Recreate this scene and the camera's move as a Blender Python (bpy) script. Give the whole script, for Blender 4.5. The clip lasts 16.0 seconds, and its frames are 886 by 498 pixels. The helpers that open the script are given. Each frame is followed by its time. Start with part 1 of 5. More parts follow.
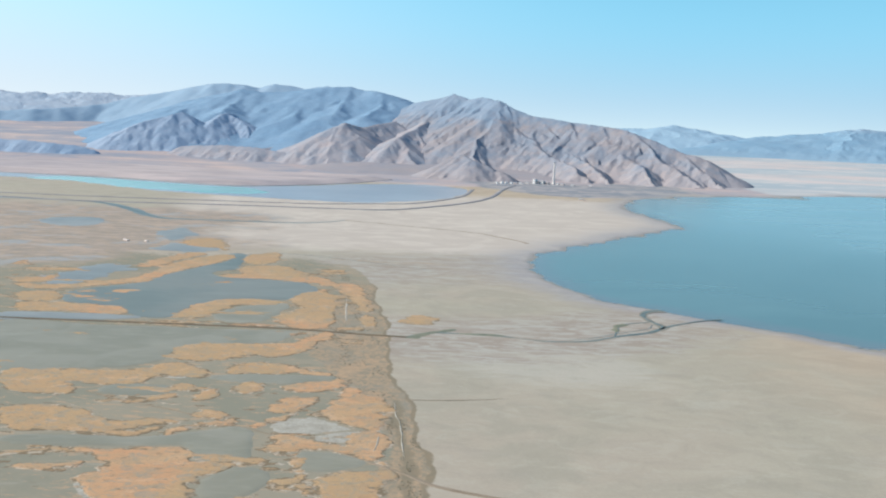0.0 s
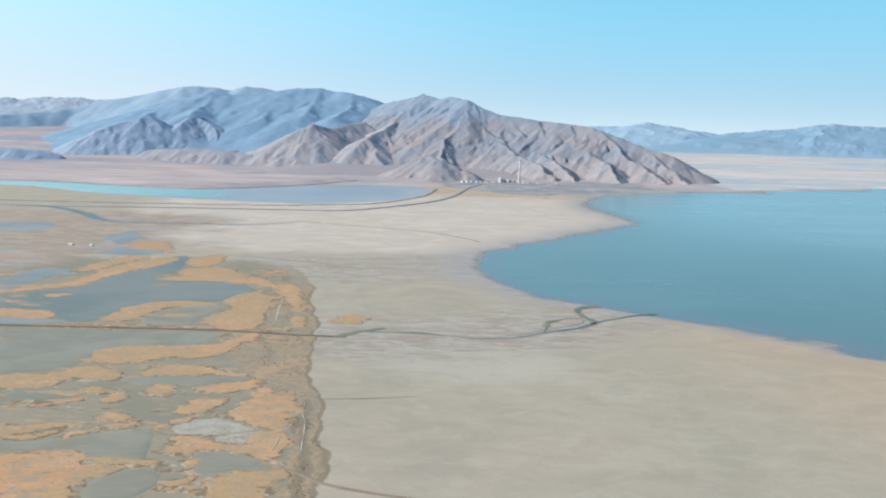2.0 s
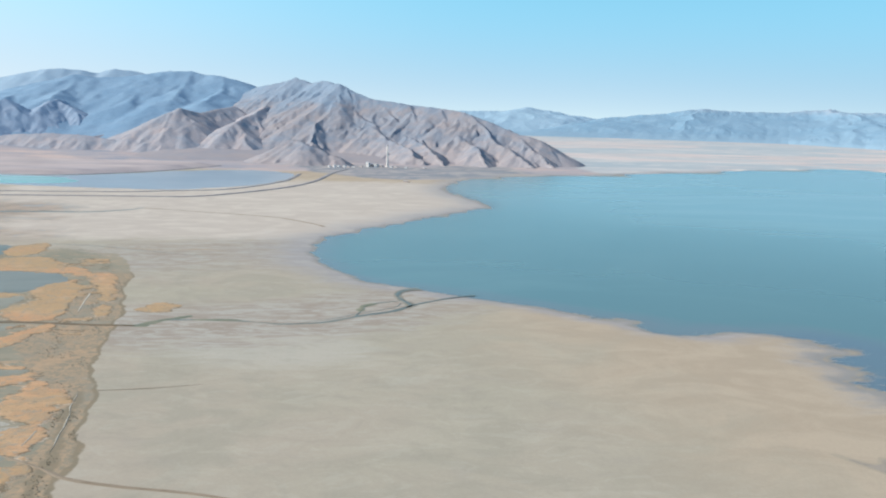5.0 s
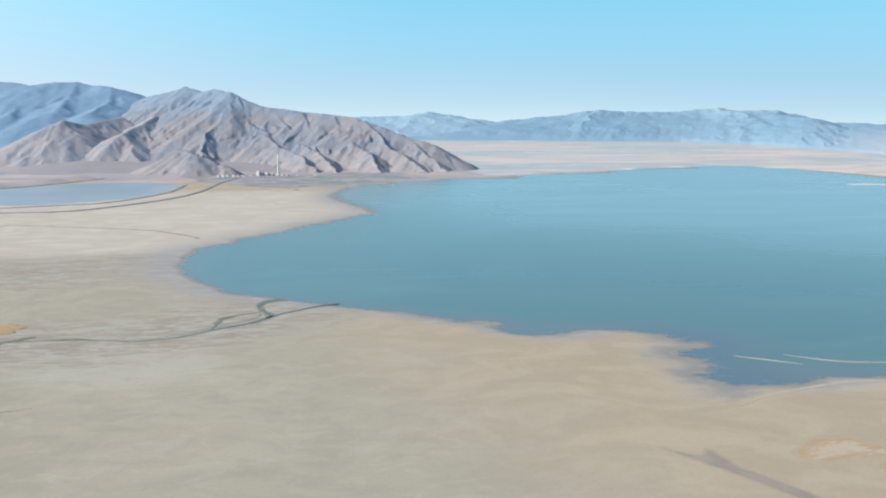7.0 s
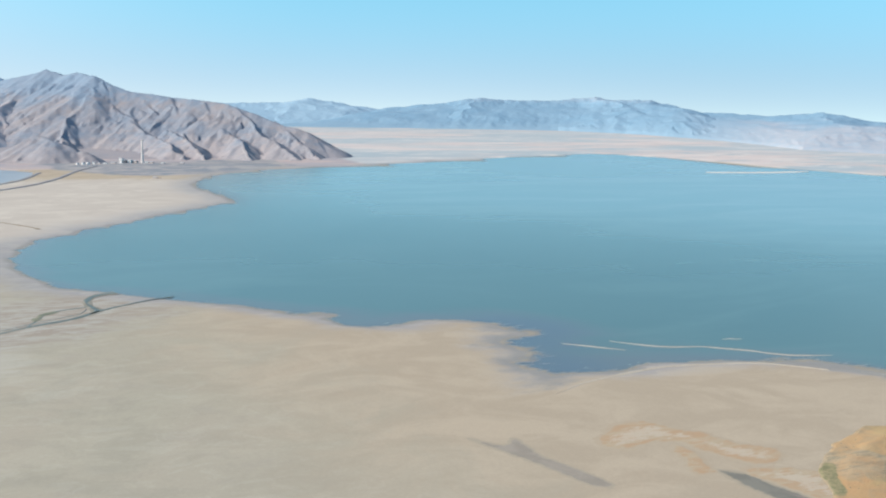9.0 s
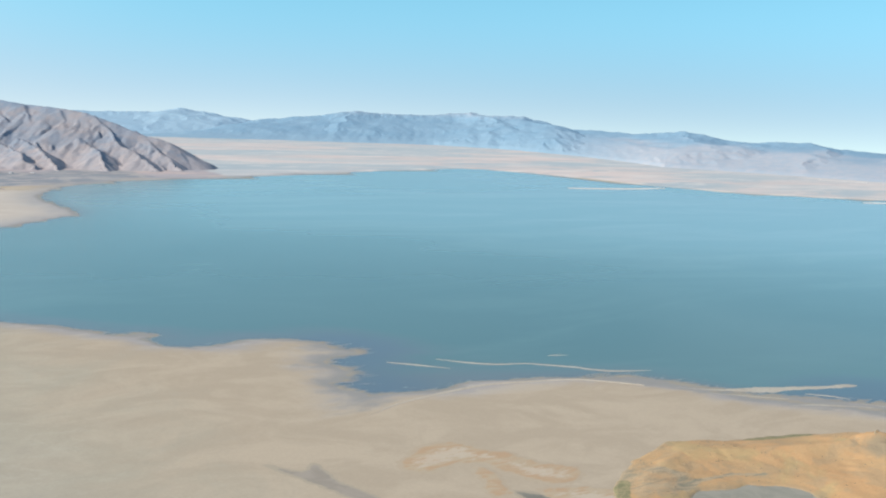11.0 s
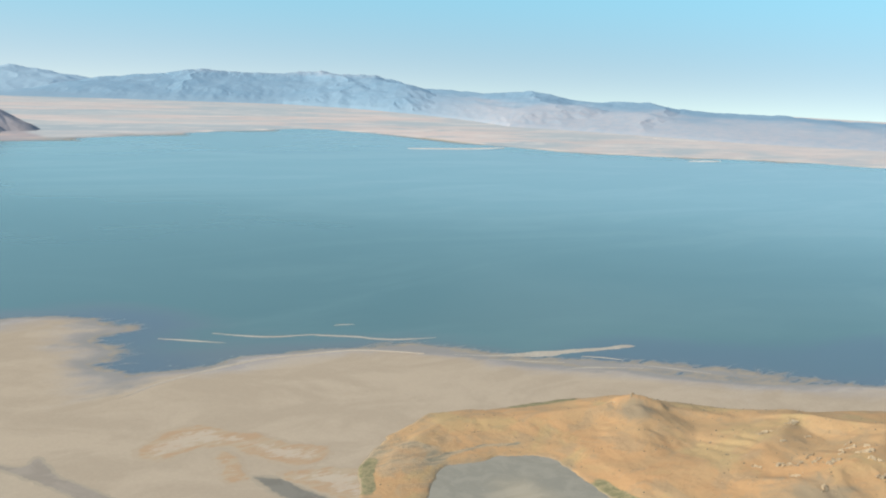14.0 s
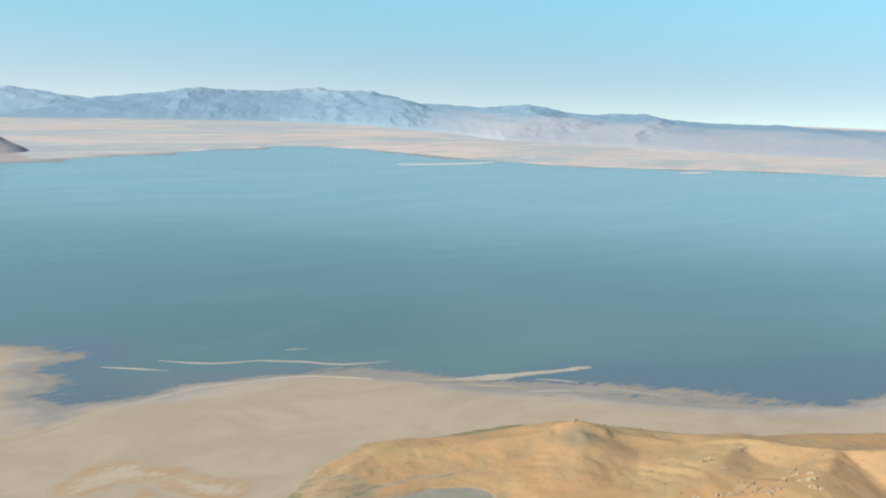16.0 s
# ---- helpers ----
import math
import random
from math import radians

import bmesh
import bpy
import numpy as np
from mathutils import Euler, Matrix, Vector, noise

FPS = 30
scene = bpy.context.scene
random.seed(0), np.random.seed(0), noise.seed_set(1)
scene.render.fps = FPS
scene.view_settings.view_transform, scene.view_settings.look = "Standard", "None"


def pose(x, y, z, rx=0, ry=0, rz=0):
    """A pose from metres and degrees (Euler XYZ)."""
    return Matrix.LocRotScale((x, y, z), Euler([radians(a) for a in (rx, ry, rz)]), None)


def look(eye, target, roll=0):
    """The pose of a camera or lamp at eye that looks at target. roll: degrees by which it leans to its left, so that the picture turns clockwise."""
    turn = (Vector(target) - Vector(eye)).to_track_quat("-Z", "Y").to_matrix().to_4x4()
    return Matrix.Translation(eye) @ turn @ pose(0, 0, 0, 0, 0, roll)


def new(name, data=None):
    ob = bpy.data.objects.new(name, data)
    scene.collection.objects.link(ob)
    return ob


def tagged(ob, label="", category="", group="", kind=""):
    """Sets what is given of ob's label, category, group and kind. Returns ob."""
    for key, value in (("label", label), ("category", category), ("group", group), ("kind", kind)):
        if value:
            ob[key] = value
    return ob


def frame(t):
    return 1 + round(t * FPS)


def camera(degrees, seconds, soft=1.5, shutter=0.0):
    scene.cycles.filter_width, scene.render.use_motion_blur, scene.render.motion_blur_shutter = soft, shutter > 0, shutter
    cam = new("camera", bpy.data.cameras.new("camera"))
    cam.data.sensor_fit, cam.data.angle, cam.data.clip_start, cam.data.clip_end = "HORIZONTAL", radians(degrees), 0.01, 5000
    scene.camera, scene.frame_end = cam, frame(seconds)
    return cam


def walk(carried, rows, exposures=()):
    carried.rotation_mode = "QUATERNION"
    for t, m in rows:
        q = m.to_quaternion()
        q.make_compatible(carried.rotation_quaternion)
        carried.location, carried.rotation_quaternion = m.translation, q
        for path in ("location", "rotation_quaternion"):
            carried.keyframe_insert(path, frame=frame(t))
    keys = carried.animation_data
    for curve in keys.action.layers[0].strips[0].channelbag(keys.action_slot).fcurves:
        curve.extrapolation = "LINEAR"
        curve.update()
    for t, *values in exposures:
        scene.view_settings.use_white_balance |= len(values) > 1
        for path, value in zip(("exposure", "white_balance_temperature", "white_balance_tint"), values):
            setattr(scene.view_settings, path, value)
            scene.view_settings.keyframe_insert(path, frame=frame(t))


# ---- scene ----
# The whole country stands at a tenth of its true size, so that the far ranges lie within the lens's reach.
cam = camera(50.27, 16.0, soft=2.1)
ROWS = [  # seconds, eye, yaw, pitch and lean to the right in degrees
    (0.0, 0.00, 0.00, 100.00, -0.00, -7.79, -2.22),
    (0.5, 6.54, 0.12, 99.88, -0.45, -8.01, -1.89),
    (1.0, 13.09, 0.21, 99.78, -0.64, -8.32, -1.62),
    (1.5, 19.64, 0.27, 99.71, -0.85, -7.98, -1.55),
    (2.0, 26.20, 0.31, 99.65, -1.07, -7.73, -1.46),
    (2.5, 32.77, 0.31, 99.61, -1.21, -7.45, -1.38),
    (3.0, 39.33, 0.29, 99.59, -2.13, -8.31, -1.36),
    (3.5, 45.89, 0.23, 99.60, -3.47, -7.85, -1.37),
    (4.0, 52.45, 0.14, 99.62, -4.63, -8.28, -1.54),
    (4.5, 59.00, 0.02, 99.66, -6.29, -8.53, -1.76),
    (7.0, 91.55, -1.15, 100.19, -13.11, -8.07, -0.33),
    (7.5, 98.00, -1.50, 100.35, -15.38, -9.06, -0.99),
    (8.0, 104.43, -1.89, 100.54, -16.28, -8.28, -0.72),
    (8.5, 110.83, -2.33, 100.74, -18.01, -8.51, -0.90),
    (11.0, 142.37, -5.20, 102.08, -27.20, -7.79, -1.94),
    (11.5, 148.56, -5.92, 102.41, -28.42, -7.09, -3.13),
    (12.0, 154.71, -6.70, 102.75, -30.08, -8.73, -1.86),
    (12.5, 160.82, -7.52, 103.12, -32.82, -8.81, -3.16),
    (13.0, 166.87, -8.40, 103.51, -34.91, -10.16, -3.14),
    (13.5, 172.88, -9.34, 103.92, -36.74, -11.14, -2.70),
    (14.0, 178.83, -10.33, 104.35, -35.73, -9.94, -2.22),
    (14.5, 184.73, -11.38, 104.80, -35.49, -9.91, -1.40),
    (15.0, 190.57, -12.48, 105.27, -35.46, -9.39, -0.97),
    (15.5, 196.34, -13.65, 105.76, -35.19, -9.26, -0.76),
    (16.0, 202.06, -14.88, 106.27, -35.45, -9.10, -1.32),
]


def aim(x, y, z, yaw, pitch, lean):
    a, b = radians(yaw), radians(pitch)
    way = Vector((-math.sin(a) * math.cos(b), math.cos(a) * math.cos(b), math.sin(b)))
    return look((x, y, z), Vector((x, y, z)) + way * 100, -lean)


walk(cam, [(r[0], aim(*r[1:])) for r in ROWS], [(0.0, 0.81, 6350, 10), (4.5, 0.81, 6350, 10), (7.0, 0.81, 6400, 10), (8.5, 0.83, 6400, 10), (11.0, 0.80, 6500, 10), (12.5, 0.77, 6650, 10), (14.0, 0.75, 6760, 10), (16.0, 0.76, 6830, 10)])

# ---- light ----
SUN_AZ, SUN_EL = -86.0, 32.0   # degrees: clockwise from straight ahead; above the horizon
world = bpy.data.worlds.new("sky")
scene.world = world
world.use_nodes = True
wt = world.node_tree
sky = wt.nodes.new("ShaderNodeTexSky")
sky.sky_type, sky.sun_disc = "NISHITA", False
sky.sun_elevation, sky.sun_rotation = radians(SUN_EL), radians(SUN_AZ)
sky.altitude, sky.air_density, sky.dust_density, sky.ozone_density = 1300, 1.0, 1.6, 0.5
wt.nodes["Background"].inputs["Strength"].default_value = 0.15
way = wt.nodes.new("ShaderNodeTexCoord")
lift = wt.nodes.new("ShaderNodeMapping")   # the clear band near the horizon, without the brown haze of a low sun
lift.inputs["Location"].default_value, lift.inputs["Scale"].default_value = (0, 0, 0.15), (1, 1, 2.1)
wt.links.new(way.outputs["Generated"], lift.inputs["Vector"])
wt.links.new(lift.outputs["Vector"], sky.inputs["Vector"])
sep = wt.nodes.new("ShaderNodeSeparateXYZ")
wt.links.new(way.outputs["Generated"], sep.inputs[0])


def sky_mix(kind, factor, a, b):
    n = wt.nodes.new("ShaderNodeMix")
    n.data_type, n.blend_type = "RGBA", kind
    for socket, v in ((n.inputs["Factor"], factor), (n.inputs[6], a), (n.inputs[7], b)):
        if hasattr(v, "is_linked"):
            wt.links.new(v, socket)
        else:
            socket.default_value = v
    return n.outputs[2]


def sky_ramp(v, lo, hi, a, b):
    n = wt.nodes.new("ShaderNodeMapRange")
    n.interpolation_type = "SMOOTHSTEP"
    wt.links.new(v, n.inputs["Value"])
    for key, x in zip(("From Min", "From Max", "To Min", "To Max"), (lo, hi, a, b)):
        n.inputs[key].default_value = x
    return n.outputs["Result"]


# clear cyan above, milky towards the horizon and towards the sun's side
hue = sky_mix("MIX", sky_ramp(sep.outputs["Z"], -0.01, 0.14, 0, 1), (0.92, 0.83, 0.70, 1), (0.91, 1.39, 1.12, 1))
hue = sky_mix("MIX", sky_ramp(sep.outputs["Z"], 0.15, 0.29, 0, 1), hue, (0.62, 1.40, 1.36, 1))
hue = sky_mix("MIX", sky_ramp(sep.outputs["Z"], 0.30, 0.55, 0, 1), hue, (0.91, 1.0, 0.90, 1))
air = sky_mix("MULTIPLY", 1.0, sky.outputs["Color"], hue)
milk = wt.nodes.new("ShaderNodeMath")
milk.operation = "MULTIPLY"
wt.links.new(sky_ramp(sep.outputs["X"], 0.25, -0.85, 0, 0.82), milk.inputs[0])
wt.links.new(sky_ramp(sep.outputs["Z"], 0.30, 0.0, 0.0, 1), milk.inputs[1])
air = sky_mix("MIX", milk.outputs[0], air, (3.10, 3.12, 3.16, 1))
clear = sky_mix("MIX", sky_ramp(sep.outputs["X"], 0.2, 0.8, 0, 1), (0.97, 0.97, 0.97, 1), (0.73, 0.77, 0.78, 1))
air = sky_mix("MULTIPLY", sky_ramp(sep.outputs["Z"], 0.15, 0.0, 0, 1), air, clear)
wt.links.new(air, wt.nodes["Background"].inputs["Color"])
sun = new("sun", bpy.data.lights.new("sun", "SUN"))
sun.data.energy, sun.data.angle, sun.data.color = 3.25, radians(0.5), (1.0, 0.905, 0.79)
a, e = radians(SUN_AZ), radians(SUN_EL)
sun.matrix_world = look((math.sin(a) * math.cos(e) * 500, math.cos(a) * math.cos(e) * 500, math.sin(e) * 500), (0, 0, 0))


# ---- numbers: noise, outlines, ridges ----
def lattice(ix, iy, seed):
    h = (ix.astype(np.int64) * 374761393 + iy.astype(np.int64) * 668265263 + seed * 974711) & 0xFFFFFFFF
    h = ((h ^ (h >> 13)) * 1274126177) & 0xFFFFFFFF
    return ((h ^ (h >> 16)) & 0xFFFF) / 32767.5 - 1.0


def vnoise(x, y, seed=0):
    ix, iy = np.floor(x), np.floor(y)
    u, v = x - ix, y - iy
    u, v = u * u * u * (u * (u * 6 - 15) + 10), v * v * v * (v * (v * 6 - 15) + 10)
    a, b = lattice(ix, iy, seed), lattice(ix + 1, iy, seed)
    c, d = lattice(ix, iy + 1, seed), lattice(ix + 1, iy + 1, seed)
    return (a * (1 - u) + b * u) * (1 - v) + (c * (1 - u) + d * u) * v


def fbm(x, y, size, octaves=4, seed=0, gain=0.5):
    x, y = np.asarray(x, float), np.asarray(y, float)
    total, amp, norm = 0.0, 1.0, 0.0
    for k in range(octaves):
        total = total + amp * vnoise(x / size + 17.3 * k, y / size - 9.1 * k, seed + k)
        norm += amp
        amp, size = amp * gain, size * 0.5
    return total / norm


def smooth(lo, hi, v):
    t = np.clip((v - lo) / (hi - lo), 0, 1)
    return t * t * (3 - 2 * t)


def spline(points, step, closed):
    """A smooth line through the control points, in steps of about step metres."""
    p = np.array(points, float)
    n = len(p)
    out = []
    for i in range(n if closed else n - 1):
        q = [p[(i + k) % n] if closed else p[min(max(i + k, 0), n - 1)] for k in (-1, 0, 1, 2)]
        m = max(2, int(np.linalg.norm(q[2][:2] - q[1][:2]) / step))
        for t in np.arange(m) / m:
            out.append(0.5 * (2 * q[1] + (q[2] - q[0]) * t + (2 * q[0] - 5 * q[1] + 4 * q[2] - q[3]) * t * t + (3 * q[1] - q[0] - 3 * q[2] + q[3]) * t ** 3))
    if not closed:
        out.append(p[-1])
    return np.array(out)


def to_lines(x, y, line, closed=False):
    """The distance of every point from a line, and the place along it as a number of segments."""
    best, where = np.full(x.shape, 1e9), np.zeros(x.shape)
    ends = list(zip(line, np.roll(line, -1, 0))) if closed else list(zip(line[:-1], line[1:]))
    for i, (a, b) in enumerate(ends):
        d = b[:2] - a[:2]
        t = np.clip(((x - a[0]) * d[0] + (y - a[1]) * d[1]) / max(d @ d, 1e-9), 0, 1)
        r = np.hypot(x - a[0] - t * d[0], y - a[1] - t * d[1])
        near = r < best
        best, where = np.where(near, r, best), np.where(near, i + t, where)
    return best, where


def inside(x, y, ring):
    odd = np.zeros(x.shape, bool)
    for a, b in zip(ring, np.roll(ring, -1, 0)):
        if a[1] != b[1]:
            cut = (a[1] > y) != (b[1] > y)
            odd ^= cut & (x < (b[0] - a[0]) * (y - a[1]) / (b[1] - a[1]) + a[0])
    return odd


def signed(x, y, ring):
    """Metres from a ring, positive inside it."""
    d, _ = to_lines(x, y, ring, True)
    return np.where(inside(x, y, ring), d, -d)


def ridges(x, y, lines, slope, warp=7.0, scale=55.0, seed=3):
    """The height of ground that falls off on both sides of sharp ridges."""
    wx = x + warp * fbm(x, y, scale, 3, seed)
    wy = y + warp * fbm(x, y, scale, 3, seed + 20)
    h = np.full(x.shape, -1e3)
    for line in lines:
        for a, b in zip(line[:-1], line[1:]):
            a, b = np.array(a, float), np.array(b, float)
            reach = max(a[2], b[2]) / slope + 40
            lo, hi = np.minimum(a, b) - reach, np.maximum(a, b) + reach
            m = (wx > lo[0]) & (wx < hi[0]) & (wy > lo[1]) & (wy < hi[1])
            if not m.any():
                continue
            px, py = wx[m], wy[m]
            d = b[:2] - a[:2]
            t = np.clip(((px - a[0]) * d[0] + (py - a[1]) * d[1]) / max(d @ d, 1e-9), 0, 1)
            r = np.hypot(px - a[0] - t * d[0], py - a[1] - t * d[1])
            h[m] = np.maximum(h[m], a[2] + (b[2] - a[2]) * t - slope * r)
    return h


def gullies(h, x, y, size, amount, seed, fade=1.0):
    """Cuts gullies that run straight down the slope, about size metres apart."""
    gy, gx = np.gradient(h, y[:, 0], x[0])
    for _ in range(2):
        gx = (gx + np.roll(gx, 1, 0) + np.roll(gx, -1, 0) + np.roll(gx, 1, 1) + np.roll(gx, -1, 1)) / 5
        gy = (gy + np.roll(gy, 1, 0) + np.roll(gy, -1, 0) + np.roll(gy, 1, 1) + np.roll(gy, -1, 1)) / 5
    steep = np.hypot(gx, gy) + 1e-6
    tx, ty = -gy / steep, gx / steep
    px, py = x / size, y / size
    ix, iy = np.floor(px), np.floor(py)
    c, s = np.zeros(x.shape), np.zeros(x.shape)
    for j in (-1, 0, 1):
        for i in (-1, 0, 1):
            dx = px - (ix + i + 0.5 + 0.4 * lattice(ix + i, iy + j, seed))
            dy = py - (iy + j + 0.5 + 0.4 * lattice(ix + i, iy + j, seed + 51))
            w = np.exp(-2.5 * (dx * dx + dy * dy))
            turn = 2 * math.pi * (dx * tx + dy * ty)
            c, s = c + w * np.cos(turn), s + w * np.sin(turn)
    wave = c / np.maximum(np.hypot(c, s), 1e-3)
    return h + amount * size * 0.5 * (wave - 1) * smooth(0.04, 0.3, steep) * fade


def eroded(h, x, y, crest, sizes, amount, seed, keep=(4, 40)):
    """Gullies within gullies; the crest line itself stays whole."""
    fade = smooth(keep[0], keep[1], to_lines(x, y, np.array(crest, float))[0])
    for k, size in enumerate(sizes):
        h = gullies(h, x, y, size, amount * 0.8 ** k, seed + 7 * k, fade)
    return h


def branches(line, rng, spacing, base, fall, level):
    """Side spurs that leave a ridge on both sides and fall to the base."""
    out = []
    pts = spline(line, spacing, False)
    for i in range(1, len(pts) - 1):
        z = pts[i][2] - base
        if z < 7:
            continue
        along = pts[i + 1][:2] - pts[i - 1][:2]
        along = along / max(np.linalg.norm(along), 1e-6)
        if pts[i + 1][2] > pts[i - 1][2]:
            along = -along
        side = 1 if (i + level) % 2 else -1
        for s in ((side,) if level else (1, -1)):
            turn = s * radians(rng.uniform(48, 72))
            c, n = math.cos(turn), math.sin(turn)
            way = np.array([along[0] * c - along[1] * n, along[0] * n + along[1] * c])
            size = z / fall * rng.uniform(0.65, 1.0)
            spur = [(*pts[i][:2], pts[i][2] - 0.5)]
            bend = rng.uniform(-0.25, 0.25)
            for k in (1, 2, 3):
                f = k / 3
                w = np.array([way[0] - bend * f * way[1], way[1] + bend * f * way[0]])
                spur.append((*(pts[i][:2] + w * size * f), base + z * (1 - f) ** 1.15 - 2 * f))
            out.append(spur)
            if level < 2:
                out += branches(spur, rng, spacing * 0.55, base, fall * 1.25, level + 1)
    return out


# ---- meshes ----
def mesh_ob(name, verts, faces, material, parent=None, smooth_faces=True):
    me = bpy.data.meshes.new(name)
    me.from_pydata([tuple(map(float, v)) for v in verts], [], [tuple(int(i) for i in f) for f in faces])
    if smooth_faces:
        me.polygons.foreach_set("use_smooth", [True] * len(me.polygons))
    me.materials.append(material)
    me.update()
    ob = new(name, me)
    if parent:
        ob.parent = parent
    return ob


def sheet(name, X, Y, Z, material, keep=None, masks=None):
    """A grid of quads over X, Y at the heights Z; keep: which quads stay; masks: named numbers at its points."""
    ny, nx = X.shape
    idx = np.arange(nx * ny).reshape(ny, nx)
    quads = np.stack([idx[:-1, :-1], idx[:-1, 1:], idx[1:, 1:], idx[1:, :-1]], -1)
    quads = quads[keep] if keep is not None else quads.reshape(-1, 4)
    used = np.unique(quads)
    back = np.zeros(nx * ny, int)
    back[used] = np.arange(len(used))
    quads = back[quads]
    co = np.stack([X.ravel(), Y.ravel(), Z.ravel()], -1)[used]
    me = bpy.data.meshes.new(name)
    me.vertices.add(len(co))
    me.vertices.foreach_set("co", co.astype(np.float32).ravel())
    me.loops.add(quads.size)
    me.loops.foreach_set("vertex_index", quads.astype(np.int32).ravel())
    me.polygons.add(len(quads))
    me.polygons.foreach_set("loop_start", np.arange(0, quads.size, 4, dtype=np.int32))
    me.polygons.foreach_set("use_smooth", np.ones(len(quads), bool))
    for key, val in (masks or {}).items():
        at = me.attributes.new(key, "FLOAT", "POINT")
        at.data.foreach_set("value", val.ravel()[used].astype(np.float32))
    me.update(calc_edges=True)
    me.validate()
    me.materials.append(material)
    return new(name, me)


def roughened(ring, amount, size, seed):
    nxt, prv = np.roll(ring, -1, 0), np.roll(ring, 1, 0)
    d = nxt - prv
    nrm = np.stack([d[:, 1], -d[:, 0]], -1) / np.maximum(np.linalg.norm(d, axis=1), 1e-6)[:, None]
    return ring + nrm * (amount * fbm(ring[:, 0], ring[:, 1], size, 4, seed, 0.6))[:, None], nrm


def patch(name, points, z, h, material, rough=2.0, size=9.0, seed=0, step=0.7):
    """A low flat-topped piece of ground cover with an uneven rim: a sloping edge and a top."""
    ring = spline(points, step, True)
    ring, nrm = roughened(ring, rough, size, seed)
    n = len(ring)
    area = 0.5 * np.sum(ring[:, 0] * np.roll(ring[:, 1], -1) - np.roll(ring[:, 0], -1) * ring[:, 1])
    if area < 0:
        ring, nrm = ring[::-1], -nrm[::-1]
    inner = ring - nrm * min(0.25, h + 0.02)
    verts = [(x, y, z - 0.05) for x, y in ring] + [(x, y, z + h) for x, y in inner]
    faces = [(i, (i + 1) % n, n + (i + 1) % n, n + i) for i in range(n)] + [tuple(range(n, 2 * n))]
    return mesh_ob(name, verts, faces, material, smooth_faces=False)


def bed(name, points, level, top, material, rough=4.0, size=16.0, seed=0, step=0.8, rise=0.12):
    """Ground cover that swells out of the flat with a ragged, broken rim."""
    ring = spline(points, 3.0, True)
    lo, hi = ring.min(0) - 5 - rough, ring.max(0) + 5 + rough
    X, Y = np.meshgrid(np.arange(lo[0], hi[0], step), np.arange(lo[1], hi[1], step))
    d = signed(X, Y, ring)
    d = d + rough * (fbm(X * 0.55, Y * 1.25, size, 5, seed, 0.66) - 0.02) + 0.55 * rough * fbm(X * 0.7, Y * 1.2, size * 0.3, 4, seed + 9, 0.75)
    Z = level + np.clip(rise * d, -0.25, top) + (0.03 * fbm(X, Y, 2.0, 2, seed + 3) * (d > 1) if top > 0.05 else 0)
    live = d > -1.2
    keep = live[:-1, :-1] | live[1:, :-1] | live[:-1, 1:] | live[1:, 1:]
    return sheet(name, X, Y, Z, material, keep, {"depth": d})


def ribbon(name, points, z, h, material, rough=0.3, seed=0, step=1.5, edge=0.35, parent=None):
    """A strip along a line: points of x, y and width; a crown h above z with sloping sides."""
    line = spline(points, step, False)
    d = np.gradient(line[:, :2], axis=0)
    nrm = np.stack([-d[:, 1], d[:, 0]], -1) / np.maximum(np.linalg.norm(d, axis=1), 1e-6)[:, None]
    verts, n = [], len(line)
    wob = [rough * fbm(line[:, 0] + 50 * k, line[:, 1], 8, 3, seed + k) for k in (0, 1)]
    for i, (x, y, w) in enumerate(line):
        for k, (u, up) in enumerate(((-0.5, -0.06), (-0.5 + edge * 0.5, h), (0.5 - edge * 0.5, h), (0.5, -0.06))):
            off = u * w + (wob[0][i] if u < 0 else wob[1][i])
            verts.append((x + nrm[i][0] * off, y + nrm[i][1] * off, z + up))
    faces = [(4 * i + k, 4 * i + 4 + k, 4 * i + 5 + k, 4 * i + 1 + k) for i in range(n - 1) for k in range(3)]
    faces = [f[::-1] for f in faces]
    return mesh_ob(name, verts, faces, material, parent)


